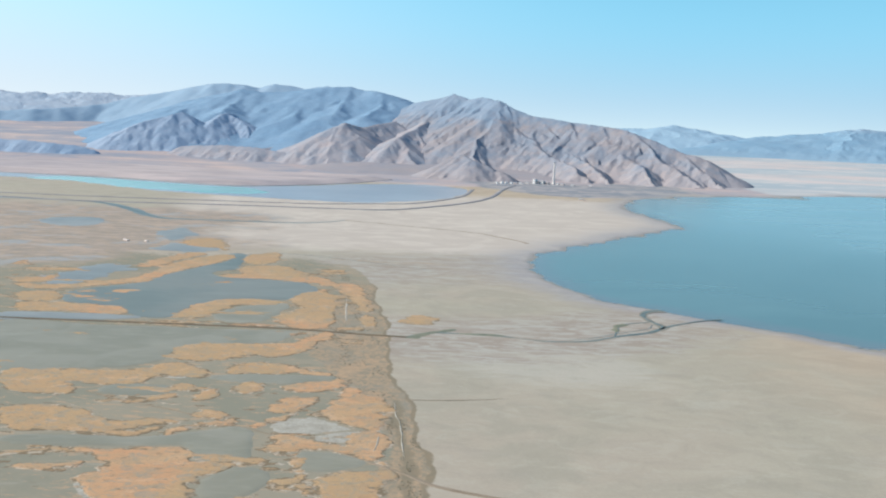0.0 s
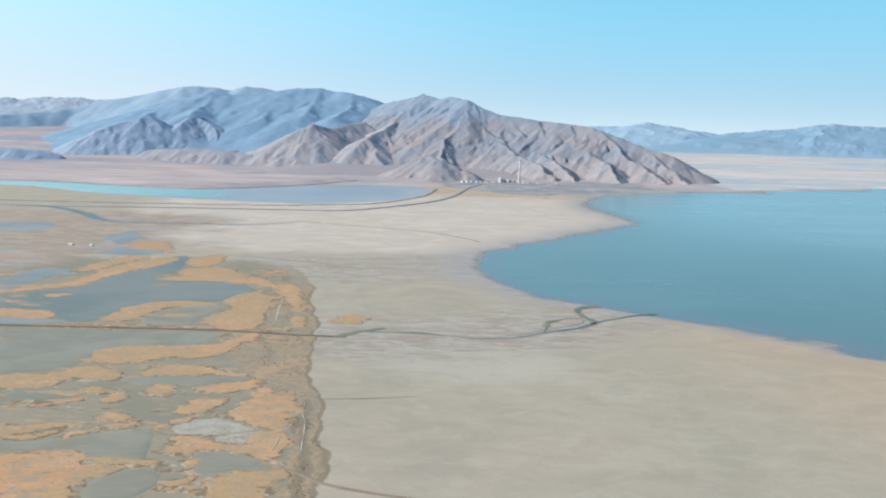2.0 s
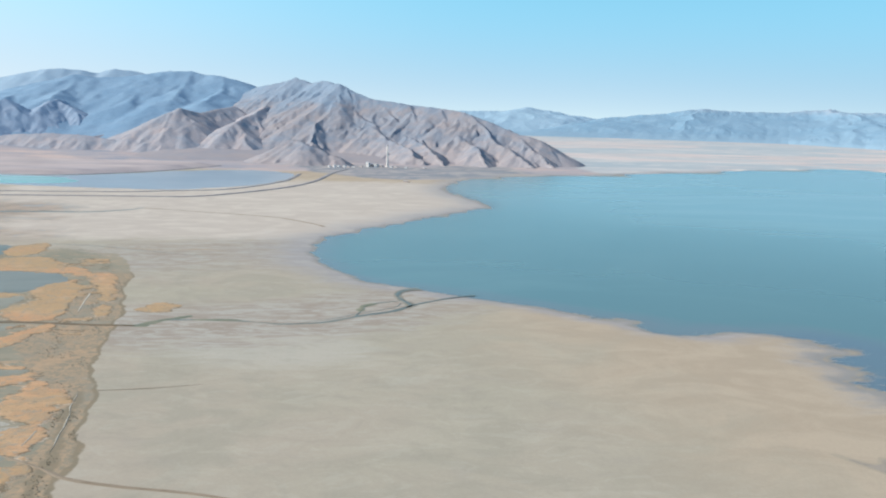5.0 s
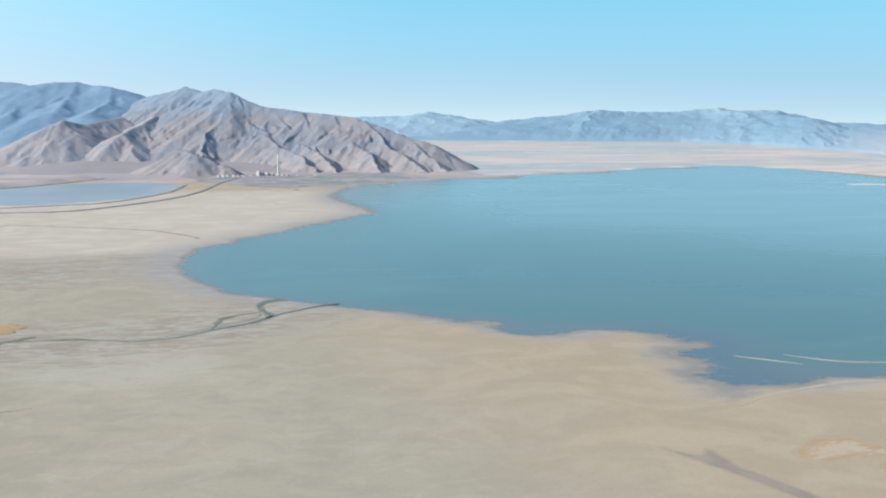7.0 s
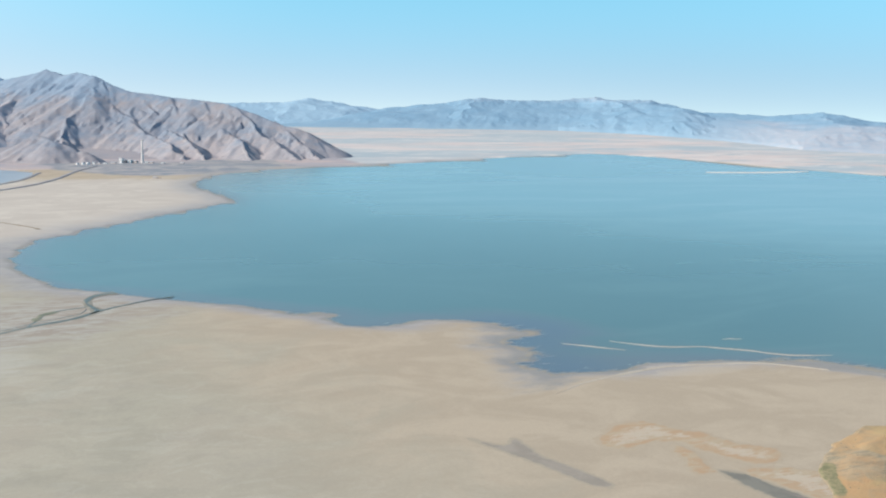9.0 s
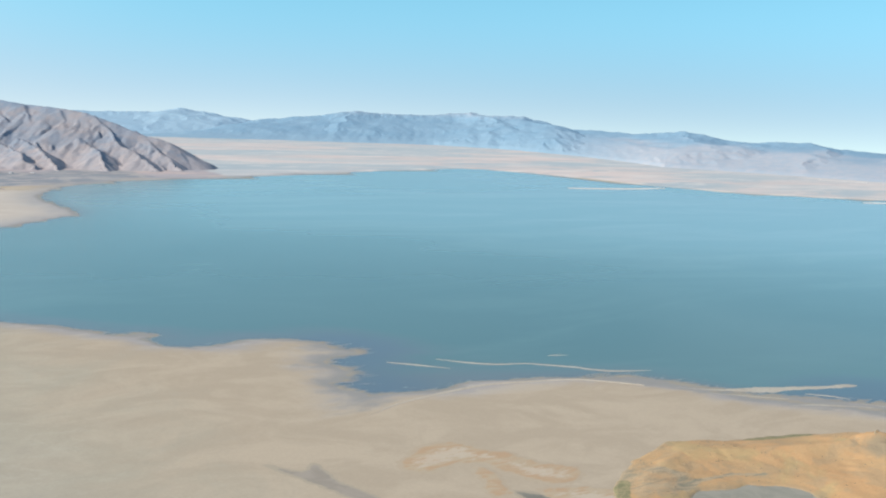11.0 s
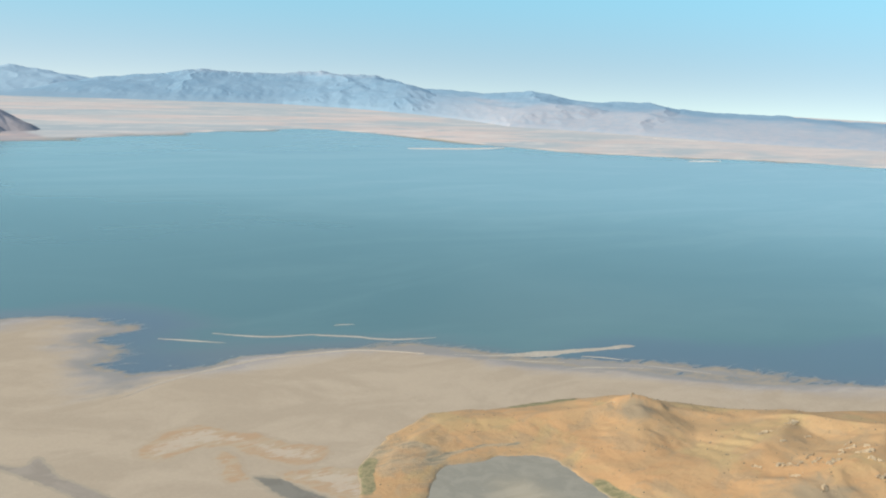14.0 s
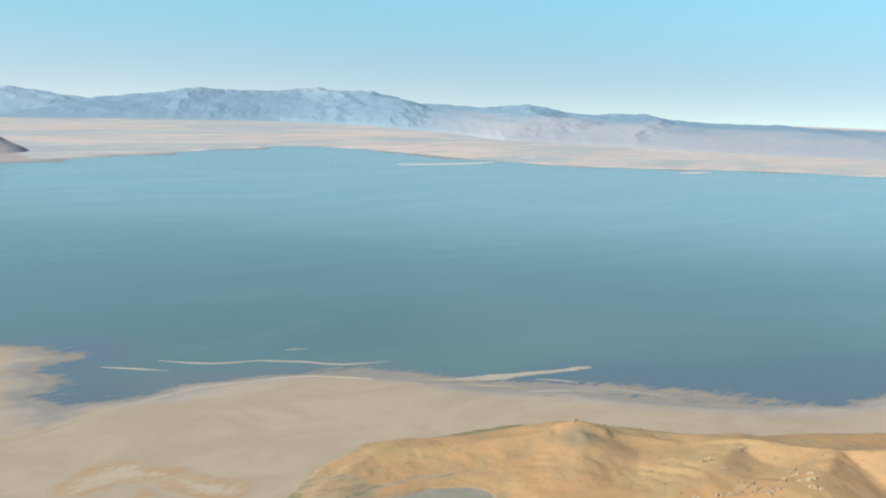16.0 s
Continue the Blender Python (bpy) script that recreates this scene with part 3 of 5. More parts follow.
def make_hill():
    m = Nodes("dry_hill_grass", 0.95, 0.1)
    big, mid, fine = m.noise(48, 5, 0.6, 0.8), m.noise(11, 6, 0.66, 0.8), m.noise(1.6, 5, 0.7)
    c = m.mix(m.ramp(big, 0.40, 0.60), (0.485, 0.294, 0.148), (0.465, 0.306, 0.162))
    c = m.mix(m.ramp(mid, 0.49, 0.60, 0, 0.6), c, (0.380, 0.275, 0.165))
    c = m.mix(m.ramp(m.noise(24, 5, 0.6, 0.6), 0.50, 0.60, 0, 0.6), c, (0.435, 0.325, 0.165))
    c = m.mix(m.ramp(mid, 0.42, 0.30, 0, 0.5), c, (0.48, 0.325, 0.165))
    c = m.mix(m.ramp(fine, 0.55, 0.75, 0, 0.4), c, (0.29, 0.205, 0.115))
    c = m.mix(m.edge("grey", 1.0, mid, 0.3, 0.8), c, (0.30, 0.235, 0.155))
    c = m.mix(m.edge("terrace", 0.9, mid, 0.35, 0.7), c, m.mix(m.ramp(m.noise(3.5, 4, 0.6, 0.5, (0.4, 2.2, 1), 50), 0.42, 0.58), (0.27, 0.235, 0.165), (0.41, 0.315, 0.205)))
    c = m.mix(m.edge("green", 0.9, mid, 0.45, 0.65), c, m.mix(m.ramp(fine, 0.4, 0.6), (0.195, 0.185, 0.105), (0.30, 0.255, 0.145)))
    c = m.mix(m.edge("rim", 1.4, mid, 0.65, 1.0), c, (0.33, 0.262, 0.178))
    m.bump(fine, 0.25)
    return m.colour(c)


HILL_GRASS = make_hill()
ROCK = two_tone("pale_rock", (0.35, 0.27, 0.175), (0.47, 0.38, 0.265), 3.0, 0.5, bump=0.1, grain=0.4)
CONCRETE = two_tone("pale_concrete", (0.62, 0.58, 0.55), (0.70, 0.66, 0.63), 14, 2)
WHITE_CLAD = two_tone("white_cladding", (0.66, 0.65, 0.63), (0.74, 0.72, 0.70), 9, 2, grain=0.05)
RUST_CLAD = two_tone("rusty_cladding", (0.55, 0.44, 0.39), (0.66, 0.55, 0.49), 9, 2, grain=0.08)
ROOF = two_tone("grey_roof", (0.40, 0.40, 0.42), (0.48, 0.48, 0.50), 9, 2)


def make_slope(name, dry, scrub, bare, size, lo=0.42, hi=0.6, high=0.0, relief=2.0, speck=0.5, peak=None, low=None):
    m = Nodes(name, 0.95, 0.1)
    big, mid, fine = m.noise(size, 5, 0.6, 0.6), m.noise(size * 0.22, 5, 0.65, 0.5), m.noise(size * 0.05, 5, 0.7)
    c = m.mix(m.ramp(m.math("ADD", m.math("MULTIPLY", big, 0.6), m.math("MULTIPLY", mid, 0.4)), lo, hi), dry, scrub)
    c = m.mix(m.ramp(mid, 0.54, 0.78, 0, 0.5), c, bare)
    c = m.mix(m.ramp(fine, 0.46, 0.64, 0, speck), c, tuple(0.7 * v for v in scrub))
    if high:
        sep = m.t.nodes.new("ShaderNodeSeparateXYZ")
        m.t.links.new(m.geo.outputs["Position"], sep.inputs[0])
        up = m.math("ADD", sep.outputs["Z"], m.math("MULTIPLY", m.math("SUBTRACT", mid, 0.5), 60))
        # tops take the peak colour, on the front mountain scrub tinted with haze
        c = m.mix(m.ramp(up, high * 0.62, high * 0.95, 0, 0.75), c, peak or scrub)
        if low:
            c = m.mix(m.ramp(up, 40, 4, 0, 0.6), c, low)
    # pale lower slopes of the far range, haze painted in as grey-blue
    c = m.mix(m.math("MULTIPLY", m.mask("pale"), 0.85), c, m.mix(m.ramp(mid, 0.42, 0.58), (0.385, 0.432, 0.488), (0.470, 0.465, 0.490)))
    m.bump(fine, relief, 0.6)
    return m.colour(c)


# tawny rock and blue-grey scrub, cooled by haze put into the colours
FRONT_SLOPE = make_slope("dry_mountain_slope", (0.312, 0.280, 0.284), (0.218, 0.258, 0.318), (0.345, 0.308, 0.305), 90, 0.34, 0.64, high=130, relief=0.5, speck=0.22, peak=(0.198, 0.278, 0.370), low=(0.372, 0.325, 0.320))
# the blue of these slopes is distance haze mixed into their base colours
BACK_SLOPE = make_slope("hazy_wooded_mountain_slope", (0.218, 0.330, 0.448), (0.190, 0.305, 0.428), (0.262, 0.345, 0.440), 150, relief=0.8, speck=0.25)
PALE_BACK_SLOPE = make_slope("pale_hazy_wooded_slope", (0.300, 0.405, 0.505), (0.275, 0.385, 0.490), (0.34, 0.41, 0.49), 240, relief=0.4, speck=0.12)
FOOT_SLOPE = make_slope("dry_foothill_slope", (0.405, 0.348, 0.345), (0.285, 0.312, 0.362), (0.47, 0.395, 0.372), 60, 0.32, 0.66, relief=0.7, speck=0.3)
MID_SLOPE = make_slope("hazy_shaded_foothill_slope", (0.302, 0.375, 0.475), (0.252, 0.340, 0.452), (0.375, 0.395, 0.460), 110, relief=0.6, speck=0.2)
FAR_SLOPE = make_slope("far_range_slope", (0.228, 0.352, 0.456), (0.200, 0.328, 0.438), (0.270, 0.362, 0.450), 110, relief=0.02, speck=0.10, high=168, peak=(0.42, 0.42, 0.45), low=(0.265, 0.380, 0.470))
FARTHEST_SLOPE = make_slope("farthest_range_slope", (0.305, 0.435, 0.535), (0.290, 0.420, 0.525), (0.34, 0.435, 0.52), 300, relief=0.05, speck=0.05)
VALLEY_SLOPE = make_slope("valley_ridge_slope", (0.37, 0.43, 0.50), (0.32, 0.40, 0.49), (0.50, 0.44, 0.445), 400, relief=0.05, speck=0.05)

# ---- ground and lake ----
NEAR_SHORE = [(64, 697), (61, 643), (76, 575), (90, 532), (113, 514), (141, 490), (176, 466), (199, 441), (216, 431), (220, 408), (244, 402), (270, 399), (289, 383), (297, 369), (276, 357), (271, 338), (267, 300), (283, 303), (318, 307), (357, 301), (384, 294), (402, 269), (411, 253), (440, 234), (468, 199), (500, 172), (524, 166), (548, 172), (600, 172), (700, 120), (950, -150)]
FAR_SHORE = [(2300, -100), (1950, 420), (1620, 790), (1485, 960), (1320, 1070), (1240, 1200), (1205, 1380), (1190, 1600), (1110, 1770), (980, 1735), (830, 1670), (672, 1555), (500, 1468), (400, 1425), (300, 1345), (249, 1269), (229, 1148), (238, 1030), (240, 962), (228, 940), (161, 849), (99, 763)]
SHORE = spline(NEAR_SHORE + FAR_SHORE, 14, True)
EDGE = [(-60, 640), (-40, 550), (-29, 471), (-23, 422), (-22, 386), (-16, 356), (-8, 327), (-7, 296), (-1, 273), (-2, 250), (6, 225), (30, 120), (60, -150)]


def grading(lo, hi, step, ends, grow=1.07):
    mid = list(np.arange(lo, hi, step))
    right, left, s = [mid[-1]], [mid[0]], step
    while right[-1] < ends[1] or left[-1] > ends[0]:
        s = min(s * grow, 60)
        if right[-1] < ends[1]:
            right.append(right[-1] + s)
        if left[-1] > ends[0]:
            left.append(left[-1] - s)
    return np.array(left[:0:-1] + mid + right[1:])


def bench_height(x, y):
    """The land climbs towards the mountains."""
    side = smooth(250, -150, x)
    return side * (0.05 * np.maximum(0, y - 1800) * smooth(1800, 2100, y))


gx, gy = grading(-260, 560, 1.5, (-4600, 4600)), grading(165, 640, 1.3, (-2500, 4700))
GX, GY = np.meshgrid(gx, gy)
near = smooth(900, 500, np.hypot(GX - 200, GY - 300))
along, across = 0.75 * GX - 0.66 * GY, 0.66 * GX + 0.75 * GY
shift = 4.0 * fbm(along * 0.4, across * 1.3, 30, 4, 5) + 9.0 * near * fbm(along * 0.22, across * 1.6, 22, 5, 9, 0.62) + 25 * (1 - near) * fbm(GX, GY, 160, 3, 12)
flat = to_lines(GX, GY, np.array([(268, 290), (268, 340), (290, 378)]))[0]
shift = shift + 15 * np.exp(-(flat / 26) ** 2) * fbm(GX * 0.8, GY, 20, 5, 31, 0.55)
spits = to_lines(GX, GY, np.array([(385, 296), (405, 268), (425, 245), (450, 232), (480, 200)]))[0]
shift = shift + 9 * np.exp(-(spits / 26) ** 2) * fbm(along * 0.16, across * 1.1, 9, 4, 33, 0.6)
SD = -signed(GX, GY, SHORE) + shift
GZ = 0.35 * np.tanh(SD / 28) + np.where(SD > 0, 0.03, 0) + bench_height(GX, GY)
ex = np.interp(GY, [p[1] for p in EDGE[::-1]], [p[0] for p in EDGE[::-1]])
band = np.interp(GY, [200, 296, 330, 390, 430, 500, 640], [16, 13, 20, 32, 30, 24, 10])
west = ex + 3 * fbm(GX, GY, 14, 3, 40) + 4 * fbm(GX, GY * 0.8, 24, 5, 47, 0.65) - GX
MASKS = {
    "wet": np.exp(-np.maximum(SD, 0) / (14 + 24 * smooth(470, 600, GY))) * smooth(950, 650, GX),
    "soak": smooth(950, 650, GX) * np.exp(-np.maximum(SD, 0) / (3.5 + 16 * np.exp(-(flat / 26) ** 2) + 9 * np.exp(-(spits / 28) ** 2) + np.where(GY > 700, 4, 0))),
    "warm": smooth(80, 270, GX + 0.2 * GY - 60),
    "marsh": smooth(-4, 6, west) * smooth(720, 560, GY + 40 * fbm(GX, GY, 90, 3, 41)),
    "brown": smooth(-2, 2, west) * smooth(band + 6, band - 6, west) * smooth(600, 520, GY),
    "bank": np.maximum(smooth(3.2, 0.6, west) * smooth(-3, 0, west), 0.75 * smooth(5, 1, np.abs(west - 7)) * smooth(345, 315, GY)),
    "salt": smooth(-330, -200, GX - (GY - 700) * -0.05) * smooth(640, 760, GY) * smooth(1320, 1180, GY) * (SD > 0) * smooth(500, 300, GX),
    "crust": smooth(95, 10, to_lines(GX, GY, np.array([(-20, 425), (30, 433), (80, 450), (110, 480)]))[0]) * 0.8 + 0.7 * smooth(150, 20, to_lines(GX, GY, np.array([(-60, 610), (0, 640), (50, 640)]))[0]),
    "meadow": smooth(-110, -290, GX + 90 * fbm(GX, GY, 90, 4, 44)) * smooth(520, 660, GY) * smooth(1060, 880, GY + 60 * fbm(GX, GY, 90, 3, 45)),
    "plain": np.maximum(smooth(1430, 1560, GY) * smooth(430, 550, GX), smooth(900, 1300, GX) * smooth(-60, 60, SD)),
    "pale": 0.9 * smooth(70, 8, np.hypot(0.75 * (GX - 40), 1.4 * (GY - 393))) + 0.45 * smooth(60, 10, np.hypot(0.5 * (GX - 75), GY - 345)),
    "dry": smooth(1300, 1900, GX - 0.12 * GY),
    "strand": np.exp(-np.maximum(SD, 0) / 40) * smooth(600, 900, GX) * (SD > -5),
    "bench": np.maximum(smooth(560, 490, GX) * smooth(1400, 1500, GY + 50 * fbm(GX, GY, 150, 3, 46)), smooth(30, 70, signed(GX, GY, np.array([(60, 1440), (20, 1560), (400, 1620), (400, 1500), (330, 1390), (245, 1320), (175, 1290), (110, 1350)])) + 40 + 18 * fbm(GX, GY, 60, 4, 48))),
    "slag": smooth(20, 60, signed(GX, GY, np.array([(60, 1440), (20, 1600), (400, 1640), (400, 1500), (330, 1390), (245, 1320), (175, 1290), (110, 1350)])) + 40 + 20 * fbm(GX, GY, 60, 4, 49)),
}
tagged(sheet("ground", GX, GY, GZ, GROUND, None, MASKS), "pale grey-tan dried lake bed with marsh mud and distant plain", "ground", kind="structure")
lx, ly = gx[::2], gy[::2]
LX, LY = np.meshgrid(lx, ly)
wet = SD[::2, ::2] < 14
keep = wet[:-1, :-1] | wet[1:, :-1] | wet[:-1, 1:] | wet[1:, 1:]
tagged(sheet("lake", LX, LY, np.zeros_like(LX), LAKE, keep, {"shallow": np.exp(np.minimum(SD[::2, ::2], 0) / (20 + 50 * np.exp(-(flat[::2, ::2] / 60) ** 2))), "open": smooth(500, 1800, LY + 0.9 * LX), "east": smooth(500, 1700, LX + 0.15 * LY) * smooth(-20, -120, SD[::2, ::2]), "slate": np.maximum(np.exp(-(flat[::2, ::2] / 40) ** 2), smooth(70, 15, to_lines(LX, LY, np.array([(455, 222), (500, 190), (560, 175)]))[0])), "lap": np.exp(np.minimum(SD[::2, ::2], 0) / (3.0 + 11 * np.exp(-(flat[::2, ::2] / 24) ** 2) + 9 * np.exp(-(spits[::2, ::2] / 26) ** 2)))}), "calm blue-green salt lake with a shallow muddy shore", "lake", kind="structure")

# ---- mountains ----
rng = random.Random(4)
FRONT = [(-149, 2445, 105), (-91, 2398, 137), (-33, 2330, 149), (14, 2274, 162), (47, 2220, 148), (78, 2179, 155), (113, 2102, 146), (142, 2065, 128), (183, 2032, 114), (222, 2008, 110), (266, 1972, 103), (322, 1923, 99), (356, 1887, 93), (402, 1837, 74), (445, 1785, 56), (479, 1751, 45), (511, 1710, 22), (538, 1679, 0)]
SPURS = [
    [(113, 2099, 144), (133, 2029, 108), (157, 1958, 80), (182, 1886, 56), (205, 1814, 38), (229, 1722, 26), (241, 1640, 8)],
    [(309, 1919, 98), (320, 1852, 67), (343, 1777, 43), (359, 1704, 30), (351, 1614, 5)],
    [(196, 2025, 112), (220, 1943, 82), (231, 1872, 50), (261, 1779, 35), (273, 1697, 20), (279, 1625, 5)],
    [(366, 1875, 90), (384, 1811, 63), (404, 1736, 37), (418, 1672, 23), (430, 1608, 7)],
    [(434, 1812, 64), (449, 1747, 41), (466, 1681, 21), (477, 1637, 7)],
    [(107, 2099, 140), (94, 2020, 95), (65, 1940, 66), (54, 1860, 34), (65, 1780, 11), (80, 1680, -4)],
    [(103, 2100, 137), (112, 1999, 84), (124, 1929, 51), (141, 1838, 19), (149, 1758, 4)],
    [(18, 2270, 157), (1, 2179, 117), (-26, 2088, 79), (-40, 1998, 38), (-41, 1917, 10)],
    [(77, 2180, 148), (43, 2090, 111), (24, 2010, 75), (18, 1910, 37), (12, 1819, 13)],
    [(251, 1971, 105), (262, 1899, 72), (262, 1839, 46), (266, 1778, 32)],
    [(23, 1660, 41), (42, 1640, 36), (70, 1620, 27), (96, 1599, 17), (120, 1580, 3)],
    [(23, 1660, 41), (5, 1640, 26), (-10, 1610, 8)],
]
lines = [FRONT] + SPURS
for line in list(lines):
    lines += branches(line, rng, 46, 8, 0.85, 0)
fx, fy = np.arange(-330, 640, 2.4), np.arange(1500, 2560, 2.7)
FX, FY = np.meshgrid(fx, fy)
H = ridges(FX, FY, lines, 0.50) + 2.2 * fbm(FX, FY, 26, 4, 60)
H = eroded(H, FX, FY, FRONT, (84, 42, 20), 0.046, 62) + 0.4 * fbm(FX, FY, 9, 3, 65)
fan = 14 * smooth(1560, 1900, FY) * smooth(500, 300, FX) * smooth(-330, -150, FX)
H = np.maximum(H, fan + bench_height(FX, FY) - 3 + 1.5 * fbm(FX, FY, 60, 3, 61))
H = np.where(FY > 1560, H, H - 6 * smooth(1560, 1500, FY))
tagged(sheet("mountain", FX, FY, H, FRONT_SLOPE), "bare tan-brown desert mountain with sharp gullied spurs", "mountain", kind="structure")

BACK = [(-1350, 2420, 20), (-945, 2476, 35), (-880, 2500, 58), (-835, 2546, 79), (-752, 2572, 105), (-664, 2586, 136), (-558, 2591, 163), (-494, 2573, 154), (-402, 2569, 164), (-327, 2579, 175), (-267, 2586, 179), (-218, 2551, 170), (-171, 2524, 165), (-109, 2498, 142), (-71, 2459, 130), (-20, 2440, 110), (80, 2420, 90)]
BACK_SPURS = [
    [(-558, 2591, 163), (-545, 2460, 126), (-558, 2334, 103)],
    [(-402, 2569, 164), (-365, 2433, 125), (-372, 2300, 96)],
    [(-267, 2586, 179), (-265, 2436, 137), (-277, 2303, 107)],
    [(-171, 2524, 165), (-174, 2374, 125), (-193, 2272, 103)],
    [(-664, 2586, 136), (-670, 2440, 107), (-674, 2304, 85)],
]
lines = [BACK] + BACK_SPURS
for line in list(lines):
    lines += branches(line, rng, 42, 30, 0.7, 1)
bx, by = np.arange(-1500, 140, 6.0), np.arange(1950, 2900, 6.5)
BX, BY = np.meshgrid(bx, by)
H = ridges(BX, BY, lines, 0.31, 12, 90, 70) + 3.0 * fbm(BX, BY, 40, 4, 71)
H = eroded(H, BX, BY, BACK, (110, 52), 0.022, 72, (6, 60))
H = np.maximum(H, bench_height(BX, BY) - 4)
tagged(sheet("mountain", BX, BY, H, BACK_SLOPE), "haze-blue wooded mountain ridge behind the bare one", "mountain", kind="structure")

FAR_BACK = [(-1500, 2780, 60), (-1250, 2850, 85), (-1094, 3007, 107), (-997, 3041, 134), (-893, 3052, 156), (-801, 3047, 178), (-737, 3042, 190), (-655, 3040, 186), (-604, 3051, 180), (-551, 3061, 195), (-458, 3046, 182), (-385, 3036, 191), (-330, 3022, 184), (-273, 2988, 173)]
lines = [FAR_BACK] + branches(FAR_BACK, rng, 70, 30, 0.6, 0)
bx, by = np.arange(-1700, 100, 8.0), np.arange(2500, 3500, 9.0)
BX, BY = np.meshgrid(bx, by)
H = np.maximum(ridges(BX, BY, lines, 0.45, 14, 110, 74) + 3.5 * fbm(BX, BY, 50, 4, 75), bench_height(BX, BY) - 4)
tagged(sheet("mountain", BX, BY, H, PALE_BACK_SLOPE), "paler haze-blue mountain crest farther back", "mountain", kind="structure")


def foothill(lines, spacing, slope, material, seed, label):
    pts = np.array([p for line in lines for p in line], float)
    reach = 2.3 * pts[:, 2].max() / slope + 20
    x = np.arange(pts[:, 0].min() - reach, pts[:, 0].max() + reach, 2.8)
    y = np.arange(pts[:, 1].min() - reach, pts[:, 1].max() + reach, 3.2)
    X, Y = np.meshgrid(x, y)
    r = random.Random(seed)
    every = list(lines)
    for line in lines:
        every += branches(line, r, spacing, bench_height(pts[:, 0].mean(), pts[:, 1].mean()) + 4, 0.85, 0)
    Z = ridges(X, Y, every, slope, 6, 45, seed) + 1.4 * fbm(X, Y, 22, 4, seed + 5)
    Z = eroded(Z, X, Y, lines[0], (50, 26, 13), 0.042, seed + 7, (3, 25))
    Z = np.maximum(Z, bench_height(X, Y) - 3)
    return tagged(sheet("foothill", X, Y, Z, material), label, "hill", kind="structure")


foothill([[(-120, 2170, 92), (-187, 2085, 76), (-221, 2038, 86), (-255, 2000, 64), (-290, 1975, 40), (-340, 1950, 22)], [(-221, 2038, 85), (-205, 1960, 48), (-190, 1900, 18)]], 18, 0.46, FOOT_SLOPE, 81, "dry pinkish foothill with gullied flanks")
foothill([[(-50, 2140, 96), (-72, 2070, 78), (-104, 1977, 60), (-122, 1920, 38), (-140, 1870, 14)], [(-104, 1977, 60), (-80, 1925, 40), (-66, 1870, 18)], [(-72, 2070, 78), (-50, 2000, 52), (-40, 1930, 26)]], 18, 0.46, FOOT_SLOPE, 83, "dry foothill spur below the mountain crest")
foothill([[(-520, 2330, 92), (-534, 2289, 98), (-545, 2210, 78), (-560, 2120, 40)], [(-534, 2289, 96), (-480, 2250, 80), (-450, 2160, 42)], [(-534, 2289, 95), (-580, 2240, 74), (-621, 2214, 90), (-640, 2130, 52)], [(-621, 2214, 96), (-690, 2142, 70), (-730, 2080, 40)]], 22, 0.46, MID_SLOPE, 85, "hazy blue-grey shaded foothill at the range's foot")
foothill([[(-300, 2230, 42), (-330, 2150, 34), (-370, 2080, 28), (-420, 2030, 22)], [(-390, 2200, 40), (-410, 2130, 32), (-450, 2070, 24)]], 26, 0.58, FOOT_SLOPE, 87, "low tan foothill between wooded slopes")


def far_range(skyline, foot, crest, material, label, seed, relief=0.028):
    """A range of mountains round the lake; skyline: bearing in degrees and height at the crest; foot, crest: bearing and distance."""
    b = np.arange(skyline[0][0], skyline[-1][0], 0.045)
    f = np.concatenate([np.linspace(0, 1, 72), np.linspace(1, 1.25, 8)[1:]])
    B, F = np.meshgrid(b, f)
    near, far = (np.interp(B, [p[0] for p in line], [p[1] for p in line]) for line in (foot, crest))
    R, rad = near + (far - near) * F, np.radians(B)
    X, Y = 100 + R * np.sin(rad), R * np.cos(rad)
    stray = 4.0 * fbm(X, Y, 300, 3, seed + 11) * np.clip((1 - F) * 3, 0, 1)
    top = np.interp(B + stray, [s[0] for s in skyline], [s[1] for s in skyline])
    f = np.clip(F, 0, 1)
    U, V = rad * 4000, F * 700
    Z = top * f ** 0.9 * (1 + 0.10 * fbm(U, V, 190, 4, seed) * (1 - f ** 3))
    for k, size in enumerate((150, 80, 44)):
        Z = gullies(Z, U, V, size, relief, seed + 30 + k, np.clip(1.25 - f, 0, 1) * smooth(0, 0.12, f))
    jag = 0.07 * top * fbm(B * 60, R * 0.35, 55, 5, seed + 2, 0.55) * smooth(0.55, 1.0, f)
    Z = np.where(F > 1, top * (1 - 2.2 * (F - 1)), Z) + jag
    Z = Z - 5 * smooth(0.10, 0.0, f)
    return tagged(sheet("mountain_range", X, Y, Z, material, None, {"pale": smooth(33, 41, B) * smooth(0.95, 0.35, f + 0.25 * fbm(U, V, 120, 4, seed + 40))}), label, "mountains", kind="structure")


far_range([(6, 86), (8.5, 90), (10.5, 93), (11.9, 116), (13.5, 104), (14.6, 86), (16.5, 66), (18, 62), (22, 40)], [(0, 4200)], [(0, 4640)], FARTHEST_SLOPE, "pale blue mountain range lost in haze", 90)
